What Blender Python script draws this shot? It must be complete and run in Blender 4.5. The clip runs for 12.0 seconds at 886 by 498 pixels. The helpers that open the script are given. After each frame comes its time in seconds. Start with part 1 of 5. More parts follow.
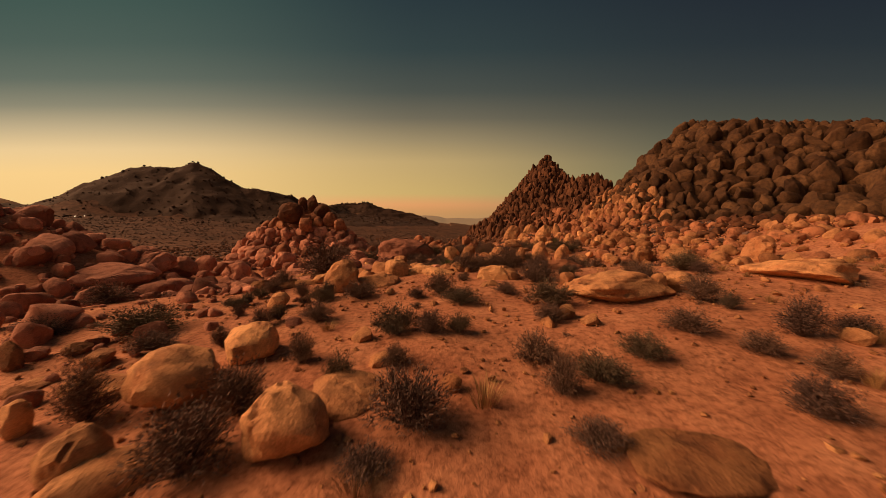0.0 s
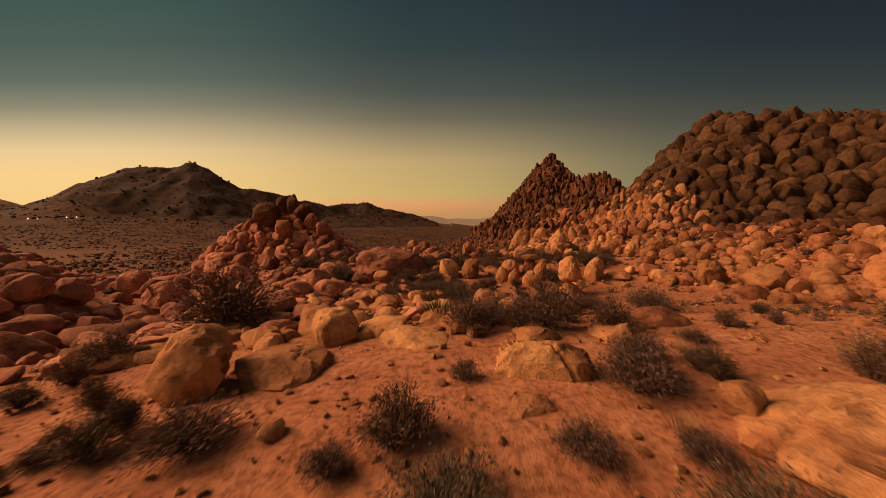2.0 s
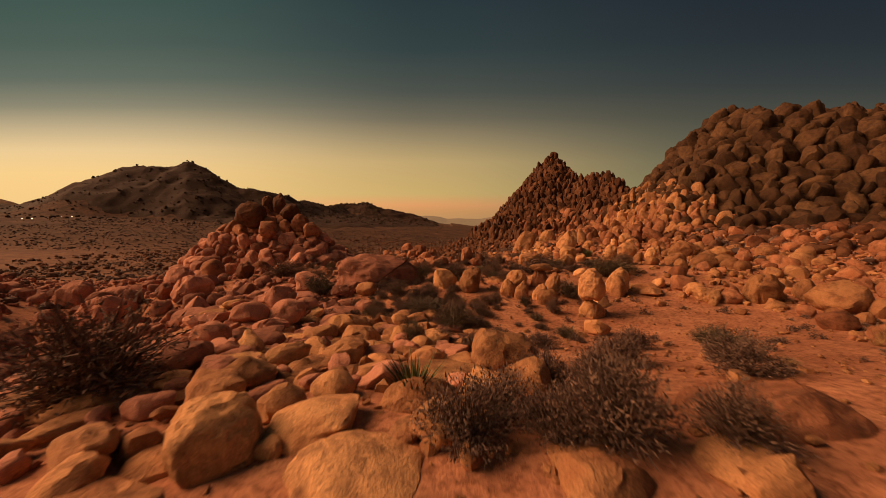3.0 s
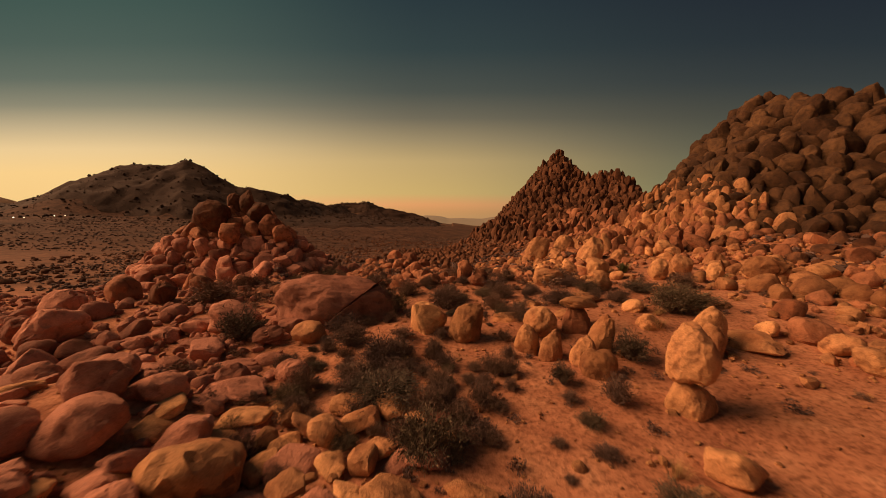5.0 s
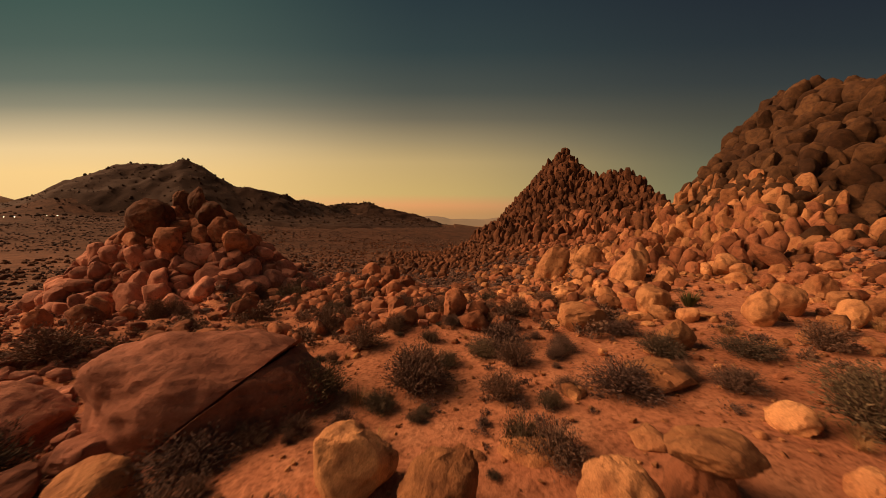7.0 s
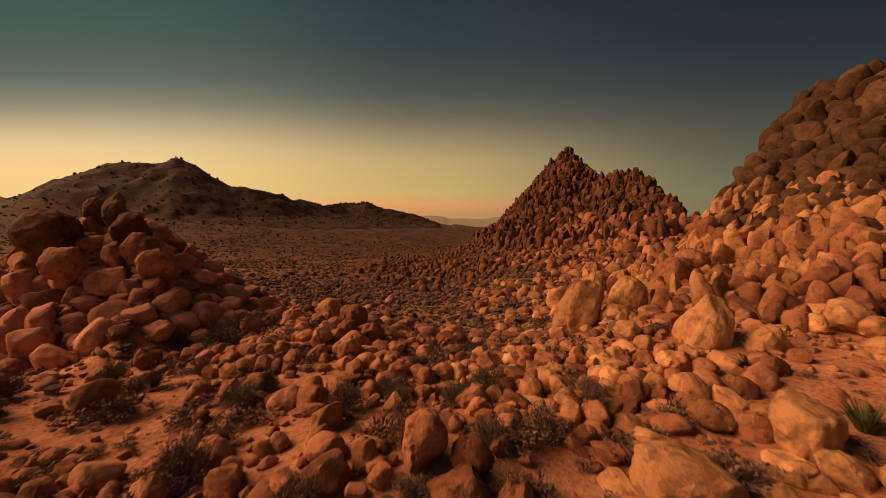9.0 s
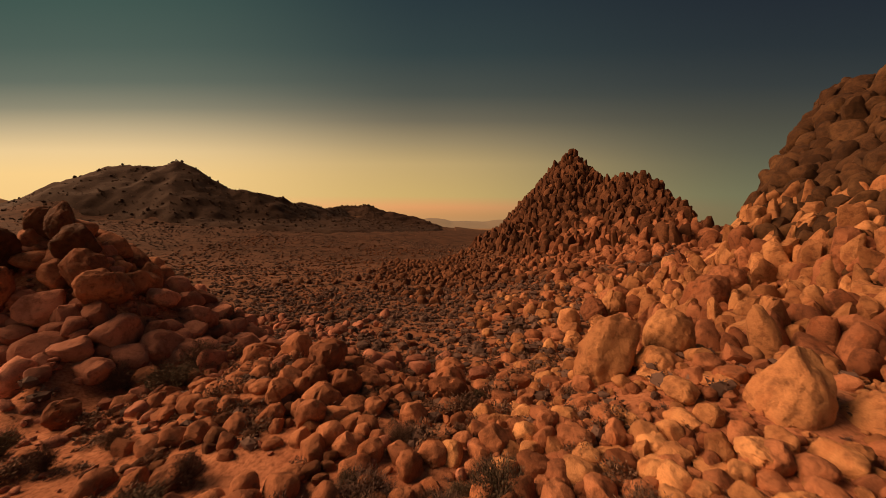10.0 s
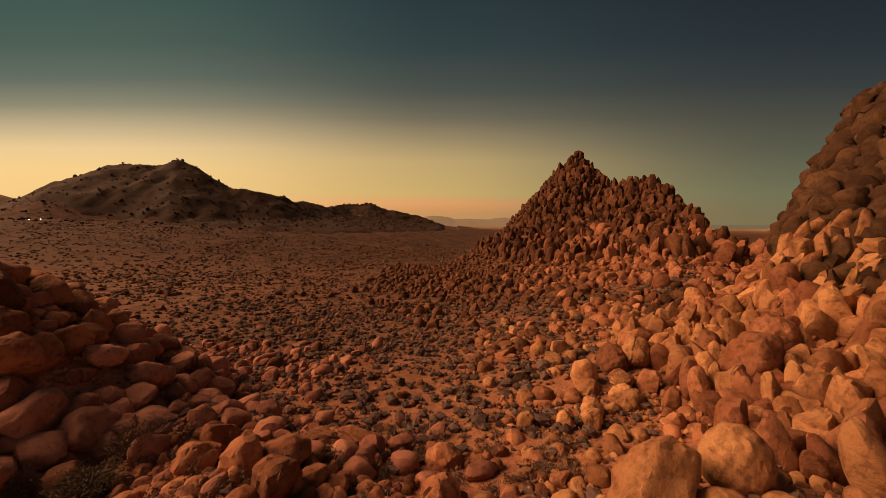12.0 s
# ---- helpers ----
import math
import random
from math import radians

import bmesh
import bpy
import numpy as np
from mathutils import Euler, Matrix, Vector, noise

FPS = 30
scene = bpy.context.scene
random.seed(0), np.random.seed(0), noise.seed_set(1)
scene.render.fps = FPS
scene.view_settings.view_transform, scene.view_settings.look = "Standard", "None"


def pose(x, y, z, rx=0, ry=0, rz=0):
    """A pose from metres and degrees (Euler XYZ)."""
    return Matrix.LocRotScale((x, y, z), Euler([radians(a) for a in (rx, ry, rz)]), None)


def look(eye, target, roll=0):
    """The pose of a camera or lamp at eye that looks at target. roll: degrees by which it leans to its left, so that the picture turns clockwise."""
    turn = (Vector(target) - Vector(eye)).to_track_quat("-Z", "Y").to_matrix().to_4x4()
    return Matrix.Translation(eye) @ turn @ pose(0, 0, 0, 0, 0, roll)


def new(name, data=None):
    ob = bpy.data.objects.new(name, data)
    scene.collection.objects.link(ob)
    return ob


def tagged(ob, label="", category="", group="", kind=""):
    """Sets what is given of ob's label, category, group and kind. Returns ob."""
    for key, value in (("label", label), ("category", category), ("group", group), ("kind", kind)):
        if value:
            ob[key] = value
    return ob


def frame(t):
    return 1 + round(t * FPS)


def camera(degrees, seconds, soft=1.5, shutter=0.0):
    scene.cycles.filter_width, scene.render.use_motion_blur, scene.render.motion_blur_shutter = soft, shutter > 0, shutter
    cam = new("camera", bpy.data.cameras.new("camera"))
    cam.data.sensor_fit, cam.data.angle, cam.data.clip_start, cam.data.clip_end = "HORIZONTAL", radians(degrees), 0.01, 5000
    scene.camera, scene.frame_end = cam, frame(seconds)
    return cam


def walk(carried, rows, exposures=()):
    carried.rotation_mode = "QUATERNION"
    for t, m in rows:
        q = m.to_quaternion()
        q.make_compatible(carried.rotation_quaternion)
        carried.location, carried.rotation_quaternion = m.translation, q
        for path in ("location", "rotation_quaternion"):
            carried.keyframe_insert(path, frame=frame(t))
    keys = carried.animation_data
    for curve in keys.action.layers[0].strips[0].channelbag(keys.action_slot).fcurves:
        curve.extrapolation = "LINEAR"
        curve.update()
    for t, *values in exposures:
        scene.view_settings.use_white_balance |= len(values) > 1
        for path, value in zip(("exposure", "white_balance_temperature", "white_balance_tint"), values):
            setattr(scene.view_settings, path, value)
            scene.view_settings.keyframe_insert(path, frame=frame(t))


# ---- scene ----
cam = camera(101.9, 12.0, 0.5, 0.35)
METRES, EYE, TILT, LEAN, TURN = 64.0, 2.85, -3.8, 0.0, 0.0
ROWS = [
    (0.0, 0.0, 0.0, 0.0, -0.0, 0.0, 0.0),
    (0.5, 0.0018, 0.0415, 0.0049, -0.03, 0.01, 0.11),
    (1.0, 0.0042, 0.0843, 0.0094, -0.06, 0.06, 0.08),
    (1.5, 0.0069, 0.1273, 0.0145, 0.01, 0.04, 0.05),
    (2.0, 0.0099, 0.1699, 0.0199, 0.15, 0.08, 0.04),
    (2.5, 0.0137, 0.2123, 0.0255, 0.04, 0.08, 0.0),
    (3.0, 0.0172, 0.2547, 0.031, 0.17, 0.05, -0.03),
    (5.0, 0.0337, 0.4237, 0.0514, 0.47, -0.01, -0.19),
    (5.5, 0.0387, 0.4677, 0.0567, 0.69, 0.04, -0.24),
    (6.0, 0.0439, 0.5121, 0.0619, 0.53, 0.12, -0.25),
    (6.5, 0.049, 0.556, 0.0673, 0.68, 0.13, -0.32),
    (7.0, 0.0539, 0.5999, 0.0731, 0.77, 0.09, -0.41),
    (9.0, 0.0718, 0.7763, 0.1155, 0.66, 0.0, -0.48),
    (9.5, 0.0754, 0.8208, 0.1285, 0.83, 0.08, -0.44),
    (10.0, 0.0788, 0.8641, 0.138, 0.97, 0.38, -0.47),
    (10.5, 0.0815, 0.8995, 0.1509, 0.9, 0.31, -0.49),
    (11.0, 0.0839, 0.925, 0.1691, 0.95, 0.14, -0.48),
    (11.5, 0.0859, 0.9435, 0.1889, 1.46, 0.07, -0.64),
    (12.0, 0.0881, 0.9562, 0.2081, 1.38, -0.03, -0.66),
]
walk(cam, [(t, pose(0, 0, EYE, TILT, LEAN, TURN) @ pose(METRES * x, METRES * y, METRES * z, 90 + pitch, roll, yaw)) for t, x, y, z, yaw, pitch, roll in ROWS])

# ---- light: after-sunset glow low on the left, dark teal dome above ----
AZ, EL = -86.0, 34.0
world = bpy.data.worlds.new("dusk_sky")
scene.world = world
world.use_nodes = True


def build_sky(w):
    nt = w.node_tree
    nt.nodes.clear()
    N, L = nt.nodes.new, nt.links.new
    out, bg = N("ShaderNodeOutputWorld"), N("ShaderNodeBackground")
    tc, sep = N("ShaderNodeTexCoord"), N("ShaderNodeSeparateXYZ")
    L(tc.outputs["Generated"], sep.inputs[0])

    def math_node(op, a, b=None):
        m = N("ShaderNodeMath")
        m.operation = op
        for k, v in enumerate((a, b)):
            if v is None:
                continue
            if isinstance(v, (int, float)):
                m.inputs[k].default_value = v
            else:
                L(v, m.inputs[k])
        return m.outputs[0]

    hor = math_node("SQRT", math_node("ADD", math_node("MULTIPLY", sep.outputs[0], sep.outputs[0]), math_node("MULTIPLY", sep.outputs[1], sep.outputs[1])))
    # bands lie level across the glow's side of the sky
    ahead = math_node("MAXIMUM", sep.outputs[1], math_node("MULTIPLY", hor, 0.5))
    elev = math_node("DIVIDE", math_node("ARCTAN2", sep.outputs[2], ahead), math.pi / 2)
    azim = math_node("DIVIDE", math_node("ARCTAN2", sep.outputs[0], sep.outputs[1]), math.pi)

    def ramp(stops, fac):
        r = N("ShaderNodeValToRGB")
        r.color_ramp.interpolation = "B_SPLINE" if len(stops) < 3 else "LINEAR"
        e = r.color_ramp.elements
        while len(e) < len(stops):
            e.new(0.5)
        for el, (p, c) in zip(e, stops):
            el.position, el.color = p, (*c, 1)
        L(fac, r.inputs[0])
        return r.outputs[0]

    cols = [ramp(c, elev) for c in SKY]
    # azimuth weights: 0 in the glow, 1 away from it
    def span(a, b):
        m = N("ShaderNodeMapRange")
        m.interpolation_type = "SMOOTHSTEP"
        L(azim, m.inputs[0])
        m.inputs[1].default_value, m.inputs[2].default_value = a / 180, b / 180
        return m.outputs[0]

    def mix(f, a, b):
        m = N("ShaderNodeMix")
        m.data_type = "RGBA"
        L(f, m.inputs["Factor"]), L(a, m.inputs["A"]), L(b, m.inputs["B"])
        return m.outputs["Result"]

    c = mix(span(-48, -2), cols[0], cols[1])
    c = mix(span(-10, 44), c, cols[2])
    c = mix(span(85, 180), c, cols[3])
    c = mix(span(-115, -180), c, cols[3])
    L(c, bg.inputs[0])
    bg.inputs[1].default_value = 1.0
    L(bg.outputs[0], out.inputs[0])


# elevation (share of a quarter turn) and colour: towards the glow, ahead, away from the glow, behind
SKY = (
    ((0.0, (0.92, 0.58, 0.22)), (0.09, (0.95, 0.63, 0.26)), (0.13, (0.84, 0.60, 0.30)), (0.165, (0.55, 0.43, 0.25)), (0.20, (0.27, 0.25, 0.17)), (0.24, (0.13, 0.155, 0.12)), (0.29, (0.078, 0.115, 0.094)), (0.36, (0.05, 0.092, 0.078)), (1.0, (0.02, 0.04, 0.045))),
    ((0.0, (0.50, 0.28, 0.12)), (0.022, (0.62, 0.30, 0.11)), (0.036, (0.76, 0.34, 0.13)), (0.055, (0.62, 0.42, 0.15)), (0.11, (0.54, 0.38, 0.165)), (0.145, (0.34, 0.26, 0.14)), (0.18, (0.165, 0.145, 0.098)), (0.22, (0.076, 0.086, 0.072)), (0.28, (0.036, 0.056, 0.057)), (0.36, (0.022, 0.038, 0.046)), (1.0, (0.014, 0.022, 0.032))),
    ((0.0, (0.20, 0.16, 0.075)), (0.06, (0.165, 0.165, 0.09)), (0.13, (0.105, 0.105, 0.07)), (0.185, (0.070, 0.071, 0.055)), (0.235, (0.039, 0.047, 0.047)), (0.29, (0.024, 0.033, 0.039)), (0.38, (0.015, 0.021, 0.031)), (1.0, (0.012, 0.016, 0.026))),
    ((0.0, (0.34, 0.235, 0.15)), (0.2, (0.40, 0.27, 0.17)), (0.45, (0.17, 0.125, 0.095)), (0.7, (0.06, 0.055, 0.052)), (1.0, (0.02, 0.03, 0.037))),
)
build_sky(world)
sun_data = bpy.data.lights.new("glow_sun", "SUN")
sun_data.energy, sun_data.angle, sun_data.color = 5.25, radians(44), (1.0, 0.53, 0.275)
sun = new("glow_sun", sun_data)
a, e = radians(AZ), radians(EL)
sun.matrix_world = look((300 * math.sin(a) * math.cos(e), 300 * math.cos(a) * math.cos(e), 300 * math.sin(e)), (0, 0, 0))

# ---- numeric noise ----


def cell(ix, iy, iz):
    h = (ix * 374761393 + iy * 668265263 + iz * 2147483647 + 1013904223) & 0xFFFFFFFF
    h = ((h ^ (h >> 13)) * 1274126177) & 0xFFFFFFFF
    h = ((h ^ (h >> 16)) * 668265263) & 0xFFFFFFFF
    return ((h ^ (h >> 15)) & 0xFFFF) / 32767.5 - 1.0


def value_noise(x, y, z):
    x, y, z = (np.asarray(v, float) for v in np.broadcast_arrays(x, y, z))
    ix, iy, iz = (np.floor(v).astype(np.int64) for v in (x, y, z))
    fx, fy, fz = x - ix, y - iy, z - iz
    fx, fy, fz = (f * f * f * (f * (6 * f - 15) + 10) for f in (fx, fy, fz))
    total = 0
    for dx in (0, 1):
        for dy in (0, 1):
            for dz in (0, 1):
                w = (fx if dx else 1 - fx) * (fy if dy else 1 - fy) * (fz if dz else 1 - fz)
                total = total + w * cell(ix + dx, iy + dy, iz + dz)
    return total


def fbm(x, y, z=0.0, octaves=4):
    total, amp = 0, 0.5
    for k in range(octaves):
        total = total + amp * value_noise(np.asarray(x) * 2 ** k + 17.3 * k, np.asarray(y) * 2 ** k - 9.1 * k, np.asarray(z) * 2 ** k + 4.7 * k)
        amp *= 0.5
    return total


# ---- the lie of the land ----
def ridge(x, y, line, slope):
    """The height of a ridge that runs along line (x, y, z) and falls off on both sides."""
    best = np.full(np.shape(x), -1e3)
    for (x0, y0, z0), (x1, y1, z1) in zip(line, line[1:]):
        dx, dy = x1 - x0, y1 - y0
        t = np.clip(((x - x0) * dx + (y - y0) * dy) / (dx * dx + dy * dy), 0, 1)
        d = np.hypot(x - x0 - t * dx, y - y0 - t * dy)
        best = np.maximum(best, z0 + t * (z1 - z0) - slope * d)
    return best


def softmax(a, b, k):
    h = np.clip(0.5 + 0.5 * (a - b) / k, 0, 1)
    return b + (a - b) * h + k * h * (1 - h)


FLOOR_Y = (-60, 5, 8, 12, 17, 22, 27, 36, 44, 47, 52, 62, 72, 84, 100, 120, 140, 180, 320, 700, 1200)
FLOOR_Z = (-1.0, -1.5, -1.15, -0.5, -0.1, 0.1, -0.8, -2.4, -2.1, -1.4, -1.4, -1.7, -1.9, -4.4, -6.9, -8.6, -9.8, -11, -15, -12, -8)
LEFT_HILL = ((-700, 560, 33), (-640, 575, 36), (-590, 580, 46), (-555, 585, 66), (-525, 592, 87), (-512, 597, 96), (-480, 610, 98), (-462, 620, 99), (-437, 636, 108), (-415, 636, 101), (-372, 628, 68), (-316, 640, 64), (-283, 690, 56))
MID_RIDGE = ((-283, 690, 50), (-301, 800, 62), (-270, 860, 48), (-319, 1100, 70), (-232, 1100, 72), (-163, 1100, 53), (-76, 1100, 35), (-24, 1060, 6))
EDGE_HILL = ((-2600, 1500, 240), (-1850, 1500, 126), (-1755, 1500, 48), (-1700, 1500, 5))
PEAK = ((64, 303, 31), (77, 291, 46), (81, 285, 52.5), (86, 274, 41), (92, 260, 31.5), (98, 248, 32.5), (103, 238, 29), (106, 222, 17.5), (99, 198, 9.5), (92, 180, 4))
PEAK_FOOT = ((45, 300, 6), (62, 275, 14), (90, 232, 16), (92, 190, 8))
LEFT_MOUND = ((-46, 92, 1.5), (-39, 90, 5.0), (-33.5, 92, 7.8), (-29, 90, 4.6), (-25.5, 87, 2.0), (-23, 81, -1.5), (-21, 76, -2.8))
SADDLE = ((42, 108, 1.5), (51, 127, 3.0), (58, 150, 1.5), (88, 190, 5.5))
NEAR_LEFT = ((-44, 22, 3.5), (-38, 31, 4.2), (-60, 56, 1.0))

SKIRT = ((-900, 520, 34), (-420, 640, 30), (-283, 720, 28), (-240, 1080, 32), (-60, 1100, 18))
# low piles: x, y, height, radius
PILES = ((-11, 38.5, 2.6, 5.0), (-8.5, 30, 1.4, 5), (-23, 57, 1.5, 11), (19, 77, 1.7, 6), (-5.5, 80.5, 3.0, 6), (4, 62, 0.8, 3.5), (-15, 90, 2.5, 7))


def height(x, y):
    x, y = np.asarray(x, float), np.asarray(y, float)
    z = np.interp(y, FLOOR_Y, FLOOR_Z)
    z = z - 6.0 * (1 - np.exp(-np.clip(-x, 0, None) / 45)) * np.clip(1.3 - y / 140, 0, 1)
    rise = np.interp(y, (0, 45, 65, 120, 150, 400), (0.0, 0.05, 0.09, 0.16, 0.18, 0.1))
    z = z + rise * np.clip(x - 4, 0, 60)
    z = z + 0.5 * fbm(x / 9, y / 9, 3.1) + np.clip(np.hypot(x, y - 40) / 300 - 0.25, 0, 1) * 5 * fbm(x / 120, y / 120, 1.3)
    for px, py, up, wide in PILES:
        z = z + up * np.exp(-((x - px) ** 2 + (y - py) ** 2) / wide ** 2)
    crag = fbm(x / 34, y / 34, 5.5, 5)
    back = 14.5 + 1.9 * (x - 9.0 - 0.895 * (y - 62.0))
    foot = -11.6 + 0.306 * x + 0.033 * np.minimum(y, 72) - 0.09 * np.clip(y - 74, 0, 18)
    foot = np.minimum(foot, np.minimum(back + 4, 3.0))
    z = softmax(z, foot + 0.6 * crag, 1.5)
    # the boulder hill: a steep step at its foot, a long west face, a lower south flank, a crest that climbs to the north
    west = 6.0 + np.minimum(1.5 * (x - 40.5), 0.62 * (x - 40.5)) + 3.5 * np.exp(-((x - 73) ** 2 + (y - 114) ** 2) / 90)
    south = 8.4 + 0.65 * (y - 80) + 0.3 * (x - 54.5)
    hill = np.minimum(np.minimum(west, south), np.minimum(back, 0.27 * y + 0.8)) - 1.1
    z = softmax(z, hill + 1.8 * crag, 1.2)
    z = softmax(z, ridge(x, y, SADDLE, 0.24) + crag, 2.0)
    z = softmax(z, ridge(x, y, PEAK, 1.15) + 5 * crag, 4.0)
    z = softmax(z, ridge(x, y, PEAK_FOOT, 0.45) + 3 * crag, 4.0)
    z = softmax(z, ridge(x, y, LEFT_MOUND, 0.9) + 1.0 * crag, 2.0)
    z = softmax(z, ridge(x, y, NEAR_LEFT, 0.5) + 1.0 * crag, 2.0)
    skirt = ridge(x, y, SKIRT, 0.1)
    z = softmax(z, skirt + 2.5 * crag, 5.0)
    rough = 12 * fbm(x / 70, y / 70, 8.2, 5)
    z = softmax(z, ridge(x, y, LEFT_HILL, 0.58) + 0.7 * rough, 8.0)
    z = softmax(z, ridge(x, y, MID_RIDGE, 0.5) + 0.7 * rough, 8.0)
    z = softmax(z, ridge(x, y, EDGE_HILL, 0.5) + 0.7 * rough, 8.0)
    return z


# ---- materials ----
def material(name):
    m = bpy.data.materials.new(name)
    m.use_nodes = True
    nt = m.node_tree
    return m, nt.nodes, nt.links, nt.nodes["Principled BSDF"]


def noise_tex(N, L, co, scale, detail=4.0, rough=0.55):
    t = N.new("ShaderNodeTexNoise")
    t.inputs["Scale"].default_value, t.inputs["Detail"].default_value, t.inputs["Roughness"].default_value = scale, detail, rough
    L.new(co, t.inputs["Vector"])
    return t.outputs["Fac"]


def ramp_node(N, L, fac, stops):
    r = N.new("ShaderNodeValToRGB")
    e = r.color_ramp.elements
    while len(e) < len(stops):
        e.new(0.5)
    for el, (p, c) in zip(e, stops):
        el.position, el.color = p, (*c, 1) if len(c) == 3 else c
    L.new(fac, r.inputs[0])
    return r.outputs[0]


def mix_node(N, L, f, a, b, how="MIX"):
    m = N.new("ShaderNodeMix")
    m.data_type, m.blend_type = "RGBA", how
    for sock, v in (("Factor", f), ("A", a), ("B", b)):
        if isinstance(v, (int, float)):
            m.inputs[sock].default_value = v
        elif isinstance(v, tuple):
            m.inputs[sock].default_value = (*v, 1)
        else:
            L.new(v, m.inputs[sock])
    return m.outputs["Result"]


def bump_node(N, L, heights, bsdf):
    prev = None
    for h, strength, dist in heights:
        b = N.new("ShaderNodeBump")
        b.inputs["Strength"].default_value, b.inputs["Distance"].default_value = strength, dist
        L.new(h, b.inputs["Height"])
        if prev:
            L.new(prev, b.inputs["Normal"])
        prev = b.outputs[0]
    L.new(prev, bsdf.inputs["Normal"])


def rock_material(name, pale, mid, dark, varnish, rust=(0.34, 0.12, 0.05)):
    m, N, L, bsdf = material(name)
    geo, obj = N.new("ShaderNodeNewGeometry"), N.new("ShaderNodeObjectInfo")
    pos = geo.outputs["Position"]
    large, fine, grain = noise_tex(N, L, pos, 0.3, 4), noise_tex(N, L, pos, 1.6, 7, 0.68), noise_tex(N, L, pos, 30, 3)
    base = ramp_node(N, L, large, ((0.34, mid), (0.62, pale)))
    # streaks of dark varnish and rust that run down the faces
    sq = N.new("ShaderNodeMapping")
    sq.inputs["Scale"].default_value = (1.0, 1.0, 0.3)
    L.new(pos, sq.inputs[0])
    streak = noise_tex(N, L, sq.outputs[0], 0.9, 6, 0.6)
    rough = noise_tex(N, L, pos, 0.8, 8, 0.72)
    base = mix_node(N, L, ramp_node(N, L, streak, ((0.52, (0, 0, 0)), (0.68, (0.55, 0.55, 0.55)))), base, rust)
    stain = ramp_node(N, L, fine, ((0.30, (0.15, 0.15, 0.15)), (0.30 + varnish, (1, 1, 1))))
    base = mix_node(N, L, stain, dark, base)
    island = ramp_node(N, L, geo.outputs["Random Per Island"], ((0.0, (0.58, 0.52, 0.48)), (0.5, (0.92, 0.88, 0.86)), (1.0, (1.25, 1.24, 1.18))))
    single = ramp_node(N, L, obj.outputs["Random"], ((0.0, (0.78, 0.74, 0.72)), (1.0, (1.12, 1.1, 1.08))))
    base = mix_node(N, L, 1.0, base, island, "MULTIPLY")
    base = mix_node(N, L, 1.0, base, single, "MULTIPLY")
    speck = ramp_node(N, L, grain, ((0.35, (0.76, 0.74, 0.72)), (0.65, (1.08, 1.08, 1.08))))
    base = mix_node(N, L, 1.0, base, speck, "MULTIPLY")
    L.new(base, bsdf.inputs["Base Color"])
    bsdf.inputs["Roughness"].default_value = 0.9
    bsdf.inputs["Specular IOR Level"].default_value = 0.2
    bump_node(N, L, ((rough, 0.65, 0.26), (fine, 0.75, 0.1), (grain, 0.5, 0.02)), bsdf)
    return m


GRANITE = rock_material("granite", (0.62, 0.345, 0.165), (0.45, 0.222, 0.108), (0.15, 0.068, 0.038), 0.22)
RUDDY = rock_material("ruddy_granite", (0.43, 0.196, 0.105), (0.285, 0.123, 0.068), (0.09, 0.041, 0.025), 0.22)
# redder weathered granite; the dim left side is partly put into its colour
WEATHERED_DIM = rock_material("weathered_dim_granite", (0.55, 0.26, 0.178), (0.40, 0.185, 0.126), (0.18, 0.082, 0.06), 0.18, (0.18, 0.065, 0.036))
BROKEN = rock_material("broken_brown_granite", (0.22, 0.1, 0.05), (0.112, 0.052, 0.028), (0.05, 0.025, 0.017), 0.25, (0.16, 0.062, 0.03))
# varnished rock, colour lowered further to paint in the hill's dim upper part
VARNISHED_DIM = rock_material("varnished_dim_granite", (0.125, 0.068, 0.033), (0.056, 0.03, 0.016), (0.034, 0.02, 0.013), 0.26, (0.1, 0.05, 0.026))
# the far hills' backlit darkness is painted into this rock colour
BACKLIT_HILL = rock_material("backlit_hillside", (0.085, 0.047, 0.028), (0.058, 0.032, 0.02), (0.026, 0.016, 0.011), 0.26, (0.06, 0.03, 0.017))


